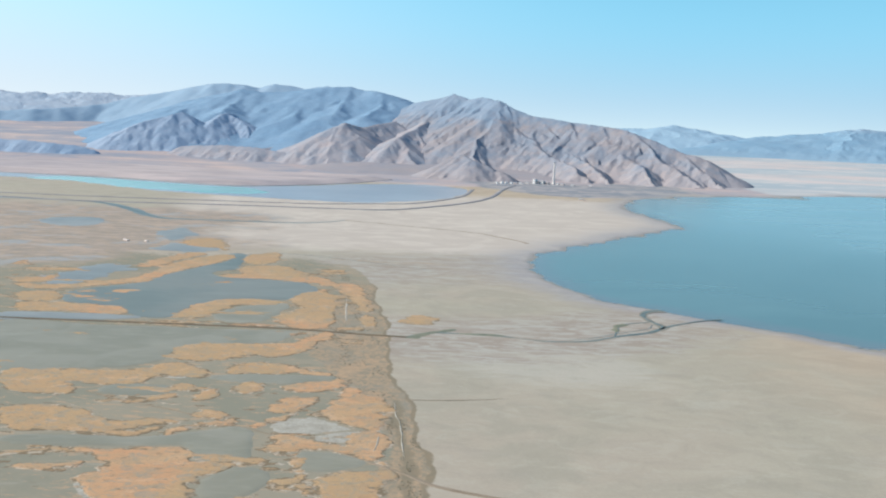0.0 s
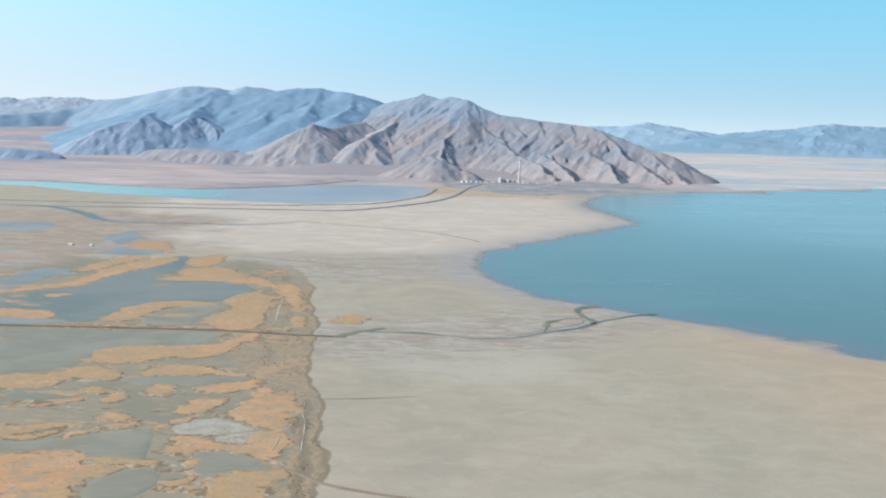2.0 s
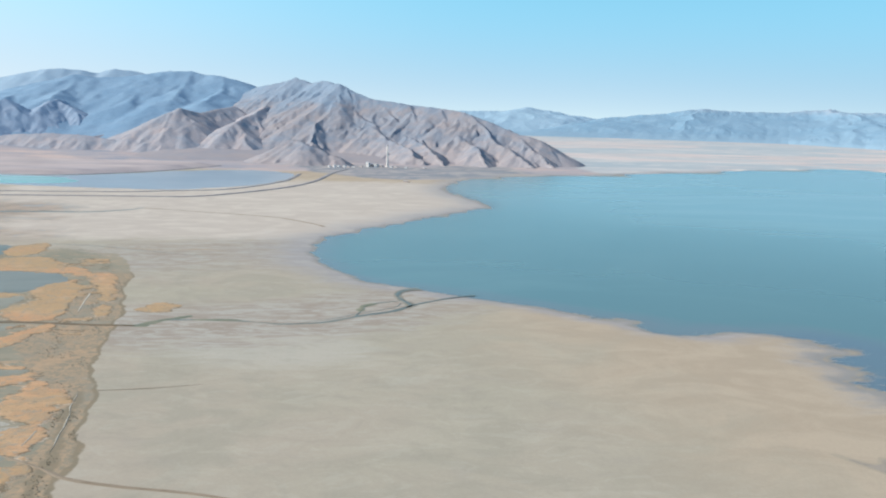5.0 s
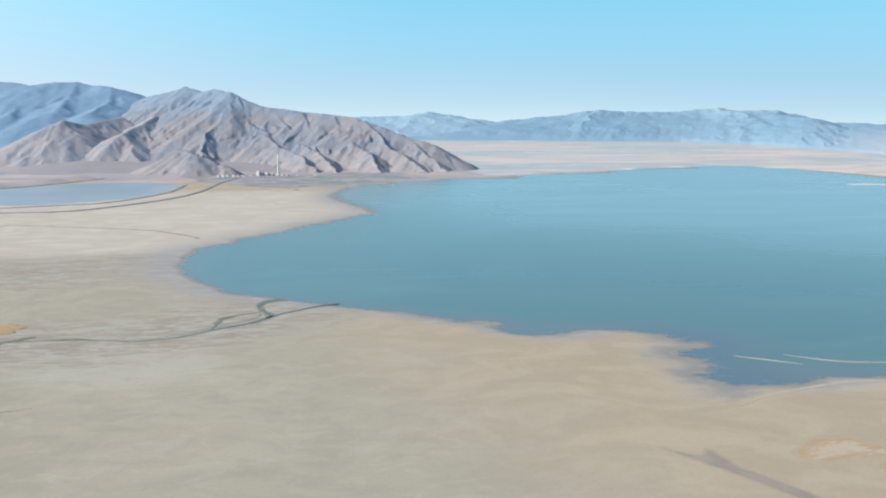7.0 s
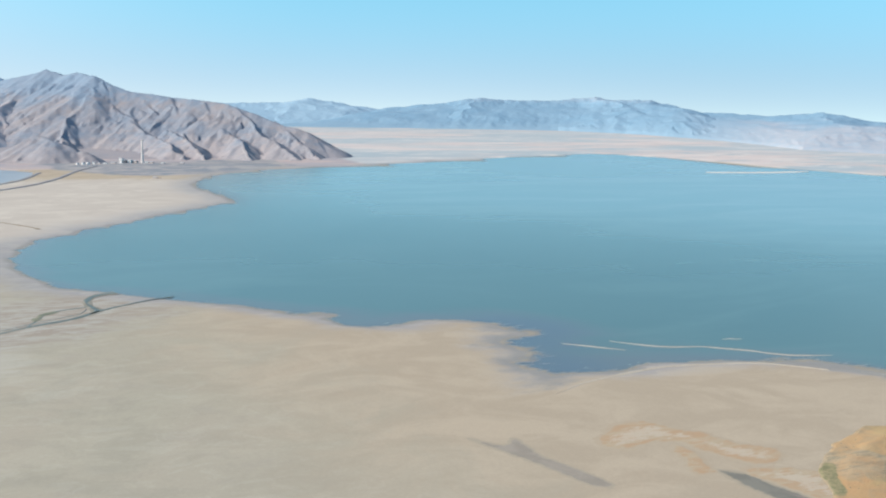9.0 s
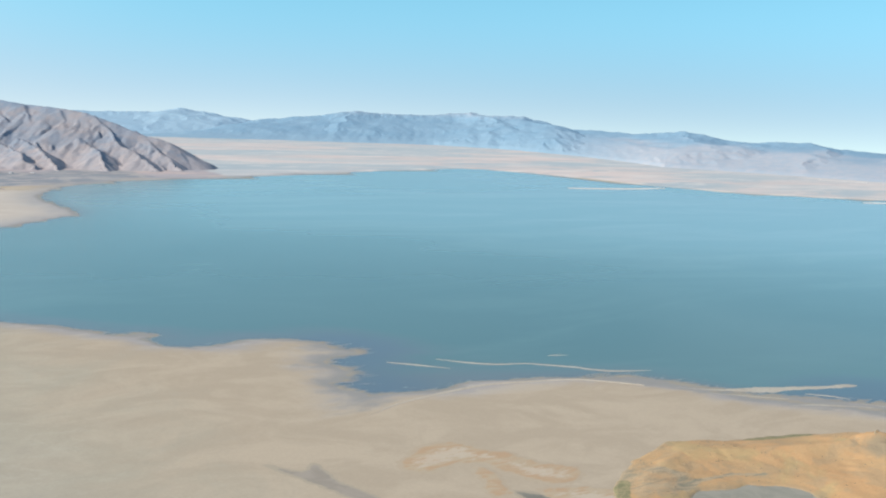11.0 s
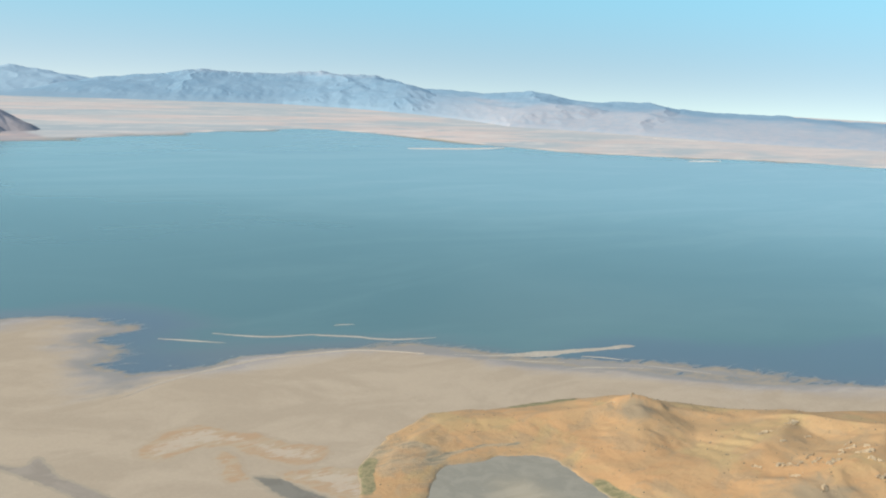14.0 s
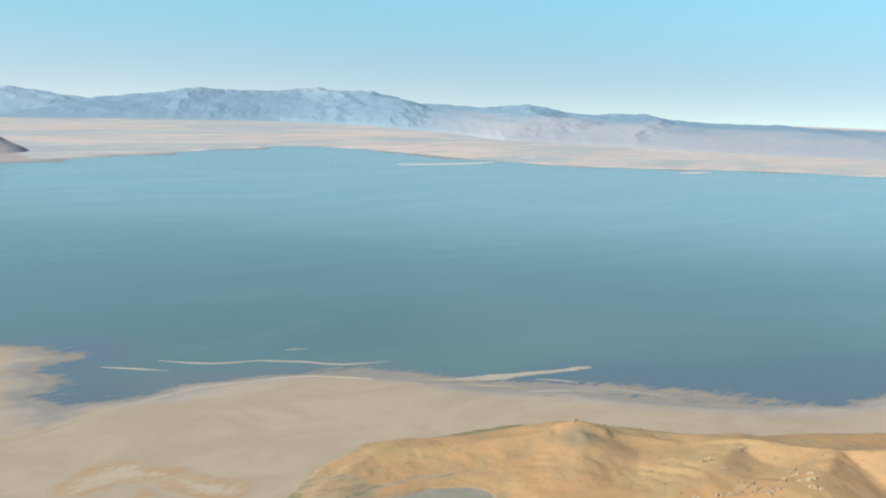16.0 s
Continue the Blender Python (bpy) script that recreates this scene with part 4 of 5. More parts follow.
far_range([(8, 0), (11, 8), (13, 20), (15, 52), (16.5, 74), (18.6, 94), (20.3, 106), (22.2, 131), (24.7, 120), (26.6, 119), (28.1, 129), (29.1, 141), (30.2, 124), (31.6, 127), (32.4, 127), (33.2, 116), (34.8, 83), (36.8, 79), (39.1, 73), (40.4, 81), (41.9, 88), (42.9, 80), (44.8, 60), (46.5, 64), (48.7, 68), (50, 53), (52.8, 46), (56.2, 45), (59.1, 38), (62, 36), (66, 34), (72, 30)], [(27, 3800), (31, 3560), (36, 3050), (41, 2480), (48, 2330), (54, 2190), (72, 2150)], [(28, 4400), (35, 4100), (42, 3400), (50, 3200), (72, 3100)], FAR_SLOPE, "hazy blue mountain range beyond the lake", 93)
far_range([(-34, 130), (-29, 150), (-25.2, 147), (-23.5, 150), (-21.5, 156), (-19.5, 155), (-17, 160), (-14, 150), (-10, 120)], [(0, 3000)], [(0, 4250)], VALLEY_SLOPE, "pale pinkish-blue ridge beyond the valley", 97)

foothill([[(-1150, 2010, 20), (-1000, 1985, 26), (-880, 1960, 26), (-770, 1945, 20), (-720, 1940, 12)]], 60, 0.5, MID_SLOPE, 88, "low dark bluff at the valley's edge")
foothill([[(-560, 2010, 24), (-470, 1985, 30), (-390, 1960, 28), (-330, 1940, 20)]], 50, 0.45, FOOT_SLOPE, 89, "low pinkish rise before the foothills")

# ---- tailings ponds, dikes and canal in the middle distance ----
tagged(bed("tailings_mound", [(-1000, 1420), (-647, 1372), (-474, 1348), (-355, 1300), (-261, 1295), (-157, 1400), (-91, 1520), (-110, 1580), (-190, 1600), (-316, 1600), (-471, 1640), (-630, 1680), (-1000, 1760)], 0.4, 4.5, TAILINGS, 12, 120, 101, 6, 0.14), "broad flat tan mound of mine tailings", "mound", kind="structure")
tagged(bed("tailings_pond", [(-640, 1300), (-526, 1278), (-336, 1152), (-124, 1103), (-59, 1132), (0, 1210), (30, 1350), (-25, 1440), (-130, 1400), (-250, 1290), (-384, 1308), (-520, 1350), (-640, 1366)], 0.50, 0.0, PALE_POND, 8, 60, 102, 6, 0.05), "pale grey-blue settling pond beside the tailings", "pond", kind="structure")
tagged(bed("turquoise_pond", [(-570, 1290), (-535, 1268), (-506, 1263), (-399, 1195), (-316, 1156), (-240, 1158), (-222, 1200), (-265, 1255), (-347, 1270), (-463, 1316), (-540, 1335)], 0.56, 0.0, TURQUOISE, 14, 70, 103, 5, 0.05), "bright turquoise pond below the tailings mound", "pond", kind="structure")
tagged(ribbon("railway_embankment", [(-700, 1030, 4.2), (-476, 1008, 4.2), (-380, 995, 4.2), (-235, 1009, 4.2), (-114, 1014, 4.2), (-65, 1021, 4.8), (-24, 1065, 5.4), (30, 1154, 6), (62, 1255, 7.2), (85, 1400, 7.2), (110, 1500, 7.2)], 0.4, 0.8, RAIL_BED, 1, 104, 4.8), "dark grey railway embankment across the flats", "embankment", kind="structure")
tagged(ribbon("dike", [(-700, 1062, 3), (-497, 1052, 3), (-370, 1049, 3), (-245, 1054, 3), (-145, 1062, 3), (-89, 1086, 3.6), (-44, 1106, 4.2), (-5, 1171, 4.8), (24, 1255, 6), (39, 1375, 7.2)], 0.4, 0.7, RAIL_BED, 1, 105, 4.8), "grey earth dike holding the settling pond", "dike", kind="structure")
tagged(ribbon("toe_road", [(-1000, 1410, 5), (-647, 1366, 5), (-474, 1342, 5), (-355, 1294, 5), (-261, 1288, 5), (-157, 1394, 5), (-88, 1530, 6)], 0.5, 0.7, RAIL_BED, 1.5, 107, 8), "dark track round the foot of the tailings mound", "road", kind="structure")
tagged(ribbon("canal", [(-560, 1010, 8), (-450, 1000, 9), (-368, 990, 11), (-314, 937, 14), (-285, 892, 12), (-258, 866, 9), (-222, 864, 8), (-175, 866, 8), (-138, 867, 7), (-110, 885, 5), (-96, 905, 3)], 0.42, 0.03, CREEK, 1.2, 106, 6), "dark narrow canal winding over the pale flats", "canal", kind="structure")

# ---- marsh ----
REEDS = []


def reed_bed(seed, *points):
    ob = bed("reed_bed", points, 0.40, 0.15, REED, 5.0, 11, 200 + seed, 0.6)
    REEDS.append(tagged(ob, "low bed of dry orange reeds in marsh mud", "reeds", "reed beds of the marsh", "stuff"))


def scattered_reeds():
    """Countless small tufts and strips of reed between the beds."""
    X, Y = np.meshgrid(np.arange(-270, -8, 0.85), np.arange(205, 620, 0.85))
    e = np.interp(Y, [p[1] for p in EDGE[::-1]], [p[0] for p in EDGE[::-1]])
    d = 9 * (fbm(X * 0.5, Y * 1.4, 17, 6, 260, 0.68) - 0.26) + 0.4 * smooth(40, 8, e - X) - 30 * smooth(-4, 6, X - e + 8)
    live = d > -1.2
    keep = live[:-1, :-1] | live[1:, :-1] | live[:-1, 1:] | live[1:, 1:]
    Z = 0.40 + np.clip(0.1 * d, -0.25, 0.13)
    tagged(sheet("reed_tufts", X, Y, Z, REED, keep, {"depth": d}), "scattered small tufts of dry reed over mud", "reeds", "", "stuff")


def pond(seed, *points):
    far = seed in (4, 5, 6)
    tagged(bed("marsh_pond", points, 0.50, 0.0, POND if seed == 1 else (MEADOW_POND if far or seed == 3 else SILTY_POND), 13.0 if far else 2.5, 40 if far else 14, 300 + seed, 1.2, 0.12), "still grey-blue marsh pond rimmed with dry reeds", "pond", "marsh ponds", "structure")


def salt_pan(seed, *points):
    tagged(bed("salt_pan", points, 0.40, 0.02, SALT, 2.5, 8, 400 + seed, 0.8, 0.05), "small whitish salt pan among dry reeds", "salt pan", "salt pans", "structure")


pond(1, (-196, 482), (-201, 496), (-195, 512), (-174, 536), (-168, 565), (-157, 595), (-145, 627), (-150, 660), (-139, 659), (-134, 623), (-130, 599), (-141, 584), (-139, 569), (-110, 562), (-86, 557), (-72, 538), (-71, 522), (-80, 505), (-100, 498), (-119, 491), (-129, 468), (-131, 449), (-143, 447), (-154, 455), (-164, 467), (-179, 472), (-192, 475))
pond(2, (-202, 424), (-160, 426), (-112, 426), (-70, 428), (-67, 421), (-73, 405), (-92, 398), (-105, 394), (-110, 386), (-110, 372), (-110, 370), (-120, 357), (-140, 352), (-165, 347))
pond(3, (-211, 443), (-195, 448), (-169, 449), (-145, 445), (-153, 440), (-205, 431))
pond(4, (-353, 821), (-346, 844), (-308, 843), (-294, 794), (-320, 782))
pond(5, (-234, 753), (-231, 784), (-219, 798), (-196, 752), (-204, 718), (-179, 693), (-167, 678), (-180, 662), (-212, 669), (-208, 705))
pond(6, (-224, 546), (-224, 586), (-211, 599), (-189, 581), (-200, 564), (-205, 531), (-220, 529))
pond(7, (-129, 274), (-108, 277), (-97, 277), (-83, 279), (-71, 287), (-61, 290), (-57, 278), (-54, 268), (-57, 260), (-69, 262), (-77, 272), (-97, 270), (-125, 268))
pond(8, (-85, 349), (-65, 352), (-43, 353), (-41, 349), (-55, 342), (-72, 341), (-83, 343))
pond(9, (-119, 327), (-115, 332), (-100, 331), (-95, 327), (-104, 321), (-113, 320))
pond(10, (-57, 255), (-50, 255), (-47, 250), (-47, 241), (-50, 235), (-55, 231), (-61, 237), (-63, 242), (-60, 248))
pond(11, (-38, 269), (-28, 269), (-21, 265), (-22, 260), (-30, 256), (-36, 256), (-41, 266))
pond(12, (-110, 461), (-104, 478), (-80, 490), (-83, 459), (-91, 443), (-108, 447))
salt_pan(1, (-53, 291), (-50, 300), (-41, 303), (-35, 299), (-27, 293), (-36, 288), (-49, 287))
salt_pan(2, (-38, 284), (-31, 288), (-24, 290), (-25, 283), (-30, 279), (-35, 280))
salt_pan(3, (-81, 266), (-79, 269), (-77, 261), (-79, 261))
salt_pan(4, (-95, 240), (-91, 240), (-89, 232), (-94, 236))
salt_pan(5, (-102, 344), (-98, 348), (-93, 348), (-97, 344))
reed_bed(1, (-111, 373), (-111, 389), (-104, 399), (-82, 401), (-65, 409), (-52, 428), (-49, 420), (-56, 396), (-67, 379), (-75, 384), (-87, 374), (-99, 369), (-110, 374))
reed_bed(2, (-163, 343), (-150, 350), (-131, 351), (-116, 356), (-107, 365), (-95, 364), (-88, 355), (-87, 347), (-94, 345), (-107, 345), (-109, 337), (-121, 332), (-133, 333), (-127, 324), (-129, 318), (-150, 318))
reed_bed(3, (-82, 357), (-78, 366), (-67, 370), (-55, 365), (-44, 355), (-55, 354), (-70, 351), (-79, 351))
reed_bed(4, (-74, 331), (-73, 340), (-67, 342), (-63, 336), (-64, 328), (-70, 325))
reed_bed(5, (-57, 338), (-51, 344), (-41, 349), (-37, 351), (-33, 340), (-38, 334), (-48, 331))
reed_bed(6, (-85, 321), (-83, 330), (-78, 328), (-79, 322), (-83, 318))
reed_bed(7, (-97, 334), (-94, 338), (-88, 335), (-88, 329), (-93, 329))
reed_bed(8, (-142, 301), (-130, 306), (-123, 308), (-114, 303), (-104, 292), (-102, 288), (-104, 283), (-111, 281), (-132, 281))
reed_bed(9, (-115, 316), (-106, 316), (-97, 321), (-93, 324), (-91, 319), (-98, 312), (-107, 310))
reed_bed(10, (-97, 277), (-94, 285), (-88, 288), (-88, 283), (-92, 279))
reed_bed(11, (-85, 283), (-84, 290), (-77, 295), (-70, 298), (-64, 296), (-65, 291), (-73, 288), (-80, 283), (-83, 279))
reed_bed(12, (-84, 311), (-78, 310), (-70, 306), (-69, 300), (-74, 299), (-80, 304))
reed_bed(13, (-60, 292), (-57, 299), (-53, 305), (-48, 307), (-48, 301), (-54, 293), (-58, 289))
reed_bed(14, (-56, 308), (-54, 322), (-43, 325), (-42, 314), (-49, 308))
reed_bed(15, (-43, 305), (-39, 315), (-35, 332), (-32, 340), (-25, 333), (-17, 320), (-16, 307), (-17, 293), (-25, 293), (-31, 299), (-39, 304))
reed_bed(16, (-55, 270), (-53, 275), (-47, 278), (-43, 278), (-41, 271), (-47, 268))
reed_bed(17, (-55, 259), (-53, 264), (-49, 264), (-48, 259), (-51, 256))
reed_bed(18, (-47, 247), (-44, 250), (-39, 251), (-40, 260), (-39, 263), (-36, 254), (-33, 247), (-34, 241), (-37, 243), (-43, 243))
reed_bed(19, (-123, 264), (-113, 268), (-100, 267), (-88, 268), (-81, 268), (-76, 272), (-69, 261), (-64, 262), (-56, 258), (-58, 252), (-61, 248), (-64, 241), (-59, 228), (-58, 215), (-81, 214), (-89, 234), (-96, 243), (-91, 247), (-97, 258), (-102, 263), (-110, 262), (-121, 259))
reed_bed(20, (-118, 253), (-107, 255), (-100, 257), (-99, 253), (-105, 250), (-116, 249))
reed_bed(21, (-56, 231), (-53, 235), (-48, 235), (-48, 229), (-54, 227))
reed_bed(22, (-43, 232), (-41, 235), (-38, 233), (-37, 229), (-42, 229))
reed_bed(23, (-34, 247), (-30, 254), (-26, 256), (-17, 258), (-10, 256), (-11, 249), (-14, 242), (-15, 231), (-28, 220), (-32, 241))
reed_bed(24, (-51, 286), (-43, 285), (-34, 278), (-26, 275), (-14, 264), (-9, 259), (-14, 260), (-28, 270), (-40, 275), (-47, 278))
reed_bed(25, (-26, 289), (-17, 293), (-16, 269), (-22, 271), (-27, 275))
reed_bed(26, (-38, 272), (-36, 274), (-35, 265), (-37, 265))
reed_bed(27, (-32, 251), (-29, 253), (-28, 245), (-31, 246))
reed_bed(28, (-131, 446), (-130, 470), (-120, 492), (-100, 500), (-80, 494), (-88, 487), (-106, 482), (-110, 462), (-113, 449), (-122, 445))
reed_bed(29, (-84, 504), (-69, 535), (-58, 512), (-51, 463), (-53, 439), (-66, 434), (-74, 439), (-82, 459), (-73, 480))
reed_bed(30, (-215, 469), (-199, 472), (-178, 471), (-163, 467), (-153, 454), (-157, 449), (-177, 451), (-205, 449))
reed_bed(31, (-226, 492), (-212, 501), (-200, 488), (-199, 476), (-218, 475))
reed_bed(32, (-238, 518), (-213, 522), (-196, 534), (-183, 555), (-180, 573), (-177, 605), (-165, 642), (-145, 656), (-145, 625), (-160, 592), (-167, 563), (-171, 537), (-186, 528), (-198, 514), (-221, 507))
reed_bed(33, (-247, 536), (-231, 542), (-230, 557), (-223, 531), (-240, 522))
reed_bed(34, (-132, 603), (-114, 615), (-95, 605), (-77, 558), (-86, 557), (-110, 562), (-139, 565), (-125, 579))
reed_bed(35, (-131, 622), (-135, 654), (-119, 676), (-111, 631), (-121, 614))
reed_bed(36, (-199, 708), (-193, 736), (-175, 732), (-157, 680), (-167, 685), (-185, 692))
reed_bed(37, (-64, 553), (-50, 555), (-37, 492), (-37, 465), (-45, 495), (-53, 520))
reed_bed(38, (-38, 462), (-35, 465), (-32, 447), (-36, 444))
reed_bed(39, (-19, 455), (-16, 469), (-8, 475), (-1, 466), (-8, 453))
reed_bed(40, (-88, 568), (-80, 579), (-63, 562), (-65, 548), (-77, 555))
reed_bed(41, (-196, 601), (-189, 631), (-179, 658), (-166, 652), (-175, 622), (-184, 590))

scattered_reeds()
tagged(ribbon("dike_road", [(-330, 434, 2.2), (-206, 433, 2.2), (-127, 433, 2.2), (-73, 432, 2.2), (-36, 426.5, 2.4), (-15, 424, 2.0)], 0.42, 0.35, DIKE, 0.25, 110, 2), "straight dark dike road through the marsh", "dike", kind="structure")
tagged(ribbon("creek_bank", [(-16, 424, 3.2), (-5, 435, 3.4), (6, 436, 3.6), (20, 434.5, 2.9), (32, 433, 2.9), (50, 427, 3.3), (69, 430.5, 3.8), (87, 444, 4.3), (100, 452, 4.3), (107, 459, 4.6), (113, 468, 5.3), (109, 482, 3.9), (108, 496, 4.6), (114, 508, 6.0), (122, 512, 7.2)], 0.36, 0.04, CREEK_MUD, 1.1, 125, 1), "dark damp mud along the creek", "mud", kind="structure")
tagged(ribbon("creek", [(-16, 424, 1.9), (-5, 435, 2.1), (6, 436, 2.3), (20, 434.5, 1.6), (32, 433, 1.6), (50, 427, 2.0), (69, 430.5, 2.5), (87, 444, 3.0), (100, 452, 3.0), (107, 459, 3.3), (113, 468, 4.0), (109, 482, 2.6), (108, 496, 3.3), (114, 508, 4.7), (122, 512, 5.9)], 0.37, 0.05, CREEK, 1.0, 111, 1), "narrow dark creek winding over the flats into the lake", "creek", kind="structure")
tagged(ribbon("creek", [(84, 443, 1.4), (88, 458, 1.6), (90, 468, 2.3), (97, 474, 1.9), (108, 479, 1.4)], 0.37, 0.05, CREEK, 0.4, 112, 1), "thin side arm of the creek", "creek", kind="structure")
tagged(ribbon("creek", [(110, 463, 3.0), (119, 473, 2.3), (137, 488, 1.9), (150, 494, 2.3)], 0.37, 0.05, CREEK, 0.4, 113, 1), "thin outlet of the creek at the shore", "creek", kind="structure")
tagged(ribbon("creek", [(58, 430.5, 0.5), (72, 437, 1.2), (84, 447.5, 1.4), (95, 455.5, 1.3), (105, 464, 1.1), (108, 474, 0.5)], 0.37, 0.05, CREEK, 0.4, 123, 1), "thin braided strand beside the main creek", "creek", kind="structure")
for n, pts in enumerate(([(-16, 423), (-8, 434), (2, 443), (7, 444), (5, 439), (-3, 434), (-10, 424)], [(8, 437.4), (22, 436.6), (31, 434.6), (22, 433.4), (10, 434.6)], [(87, 452), (90, 464), (95, 470), (93, 473), (88, 466), (85, 456)])):
    tagged(bed("sedge_bank", pts, 0.41, 0.10, GREEN, 2.2, 5, 120 + n, 0.5), "dull green sedge along the creek bank", "sedge", "sedge banks", "stuff")
tagged(ribbon("farm_track", [(-58, 540, 0.3), (-52, 512, 0.5), (-49, 480, 1.1), (-46, 453, 0.5)], 0.40, 0.06, SAND, 0.4, 114), "pale worn track along the marsh edge", "track", kind="structure")
tagged(ribbon("salt_ditch", [(-15, 323, 0.2), (-14, 310, 0.4), (-12.5, 303, 0.12), (-11, 292, 0.4), (-10.5, 285, 0.12), (-10, 279, 0.45), (-9, 267, 0.2)], 0.40, 0.06, SALT, 0.5, 115, 0.8), "thin white salt-rimmed ditch beside the old dike", "ditch", kind="structure")
tagged(ribbon("dirt_track", [(-124, 323, 0.35), (-103, 311, 0.45), (-86, 304, 0.4), (-59, 289, 0.5), (-43, 279, 0.6), (-29, 271, 0.8), (-10, 257, 1.2), (0, 248, 1.9), (14, 242, 1.7), (34, 236, 1.4), (48, 230, 1.2)], 0.46, 0.06, DIRT, 0.2, 116, 0.8), "narrow brown dirt track out onto the flats", "track", kind="structure")
tagged(ribbon("salt_ditch", [(-18, 286, 0.3), (-18, 280, 0.5), (-18.4, 273, 0.25)], 0.55, 0.04, SALT, 0.3, 121, 0.8), "short white salt streak among the reeds", "ditch", kind="structure")
tagged(ribbon("drain", [(-140, 657, 1.8), (-118, 671, 1.3), (-87, 664, 1.3), (-61, 651, 2.0), (-40, 640, 0.8), (-10, 622, 0.4)], 0.40, 0.04, CREEK, 0.5, 122, 2), "thin dark drain running out of the marsh pond", "drain", kind="structure")
tagged(ribbon("reed_strip", [(-78, 656, 0.4), (-57, 651, 3.5), (-33, 647, 1.6), (-14, 652, 4), (4, 644, 0.4)], 0.39, 0.05, DRY_STRIP, 0.8, 124, 1.5, 0.7), "thin strip of dry orange-brown reeds along an old drain", "reeds", kind="structure")
tagged(ribbon("dirt_track", [(-9, 327, 1.0), (3, 328, 0.9), (14, 330, 0.6), (26, 333, 0.3)], 0.40, 0.04, DIKE, 0.2, 117, 0.8), "faint dark track onto the dry flats", "track", kind="structure")
tagged(ribbon("dirt_track", [(-95, 905, 3), (-40, 880, 2.5), (-13, 866, 2.5), (33, 838, 3), (66, 792, 3), (70, 780, 6)], 0.41, 0.06, DIRT, 0.8, 118, 4), "thin brown drain across the pale flats", "track", kind="structure")



def scrub_bushes():
    """Hundreds of little dark bushes along the old dike and the creek."""
    r = random.Random(77)
    verts, faces = [], []
    made = 0
    while made < 800:
        y = r.uniform(225, 590)
        w = np.interp(y, [200, 296, 330, 390, 430, 500, 640], [16, 13, 20, 32, 30, 24, 10])
        x = np.interp(y, [p[1] for p in EDGE[::-1]], [p[0] for p in EDGE[::-1]]) - r.uniform(0.12, 1.05) * w
        if noise.noise(Vector((x / 9, y / 14, 3.1))) < 0.16:
            continue
        made += 1
        size, n0, sides = r.uniform(0.10, 0.32), len(verts), 6
        for k, (f, z) in enumerate(((1.0, -0.02), (0.85, 0.35), (0.4, 0.62))):
            for q in range(sides):
                a = 2 * math.pi * q / sides + k * 0.4
                g = size * f * r.uniform(0.75, 1.25)
                verts.append((x + g * math.cos(a), y + g * math.sin(a), 0.39 + z * size))
        for k in (0, 1):
            faces += [(n0 + k * sides + q, n0 + k * sides + (q + 1) % sides, n0 + (k + 1) * sides + (q + 1) % sides, n0 + (k + 1) * sides + q) for q in range(sides)]
        faces.append(tuple(range(n0 + 2 * sides, n0 + 3 * sides)))
    tagged(mesh_ob("scrub_bushes", verts, faces, BUSH), "small dark bushes scattered over the old dike", "bushes", "", "stuff")


scrub_bushes()

# ---- shore: bars, crusts and wet patches ----
for n, pts in enumerate((
    [(300, 350, 0.5), (305, 346, 2.2), (312, 340, 2.8), (321, 332, 0.6)],
    [(322, 348, 0.5), (330, 340, 2.2), (341, 332, 3.2), (355, 328, 2.0), (361, 324, 3.0), (372, 316, 3.0), (376, 311, 3.0), (384, 305, 3.2), (400, 300, 0.6)],
    [(372, 336.5, 0.5), (376, 336, 1.8), (381, 334, 0.4)],
    [(436, 250, 0.5), (443, 244, 2.2), (447, 238, 0.5)],
    [(392, 276, 0.4), (404, 268, 1.8), (418, 262, 0.4)],
    [(398, 266, 0.3), (410, 257, 1.4), (424, 247, 0.3)],
    [(446, 232, 0.3), (455, 222, 1.5), (464, 209, 0.3)],
    [(416, 241, 0.6), (429, 237, 2.6), (446, 227, 0.6)],
    [(1010, 1252, 3), (1060, 1240, 16), (1110, 1234, 20), (1160, 1238, 16), (1200, 1243, 4)],
    [(1340, 962, 4), (1370, 955, 16), (1400, 950, 4)],
)):
    tagged(ribbon("sand_bar", pts, -0.02, 0.10 if n < 8 else 0.9, SAND if n < 8 else SALT_BAR, 0.3 if n < 8 else 1.5, 130 + n, 0.8 if n < 8 else 4, 0.6), "thin pale sand bar just above the water", "sand bar", "sand bars", "structure")
tagged(bed("sand_spit", [(408, 267), (431, 262.5), (450, 257), (463, 254), (466, 251.5), (454, 251), (436, 255), (420, 258)], 0.0, 0.10, SAND, 1.6, 8, 141, 0.6, 0.07), "tapering pale sand spit at the lake's edge", "sand spit", kind="structure")
tagged(ribbon("sand_berm", [(265, 285.5, 0.05), (270, 288, 1.4), (280, 294, 3.0), (301, 301, 3.0), (323, 305, 3.0), (342, 303, 2.4), (361, 299, 1.8), (372, 291, 1.2), (382, 282, 0.05)], 0.0, 0.36, PALE_BERM, 0.2, 142, 1.0, 0.8), "low pale sand berm along the cove's shore", "berm", kind="structure")
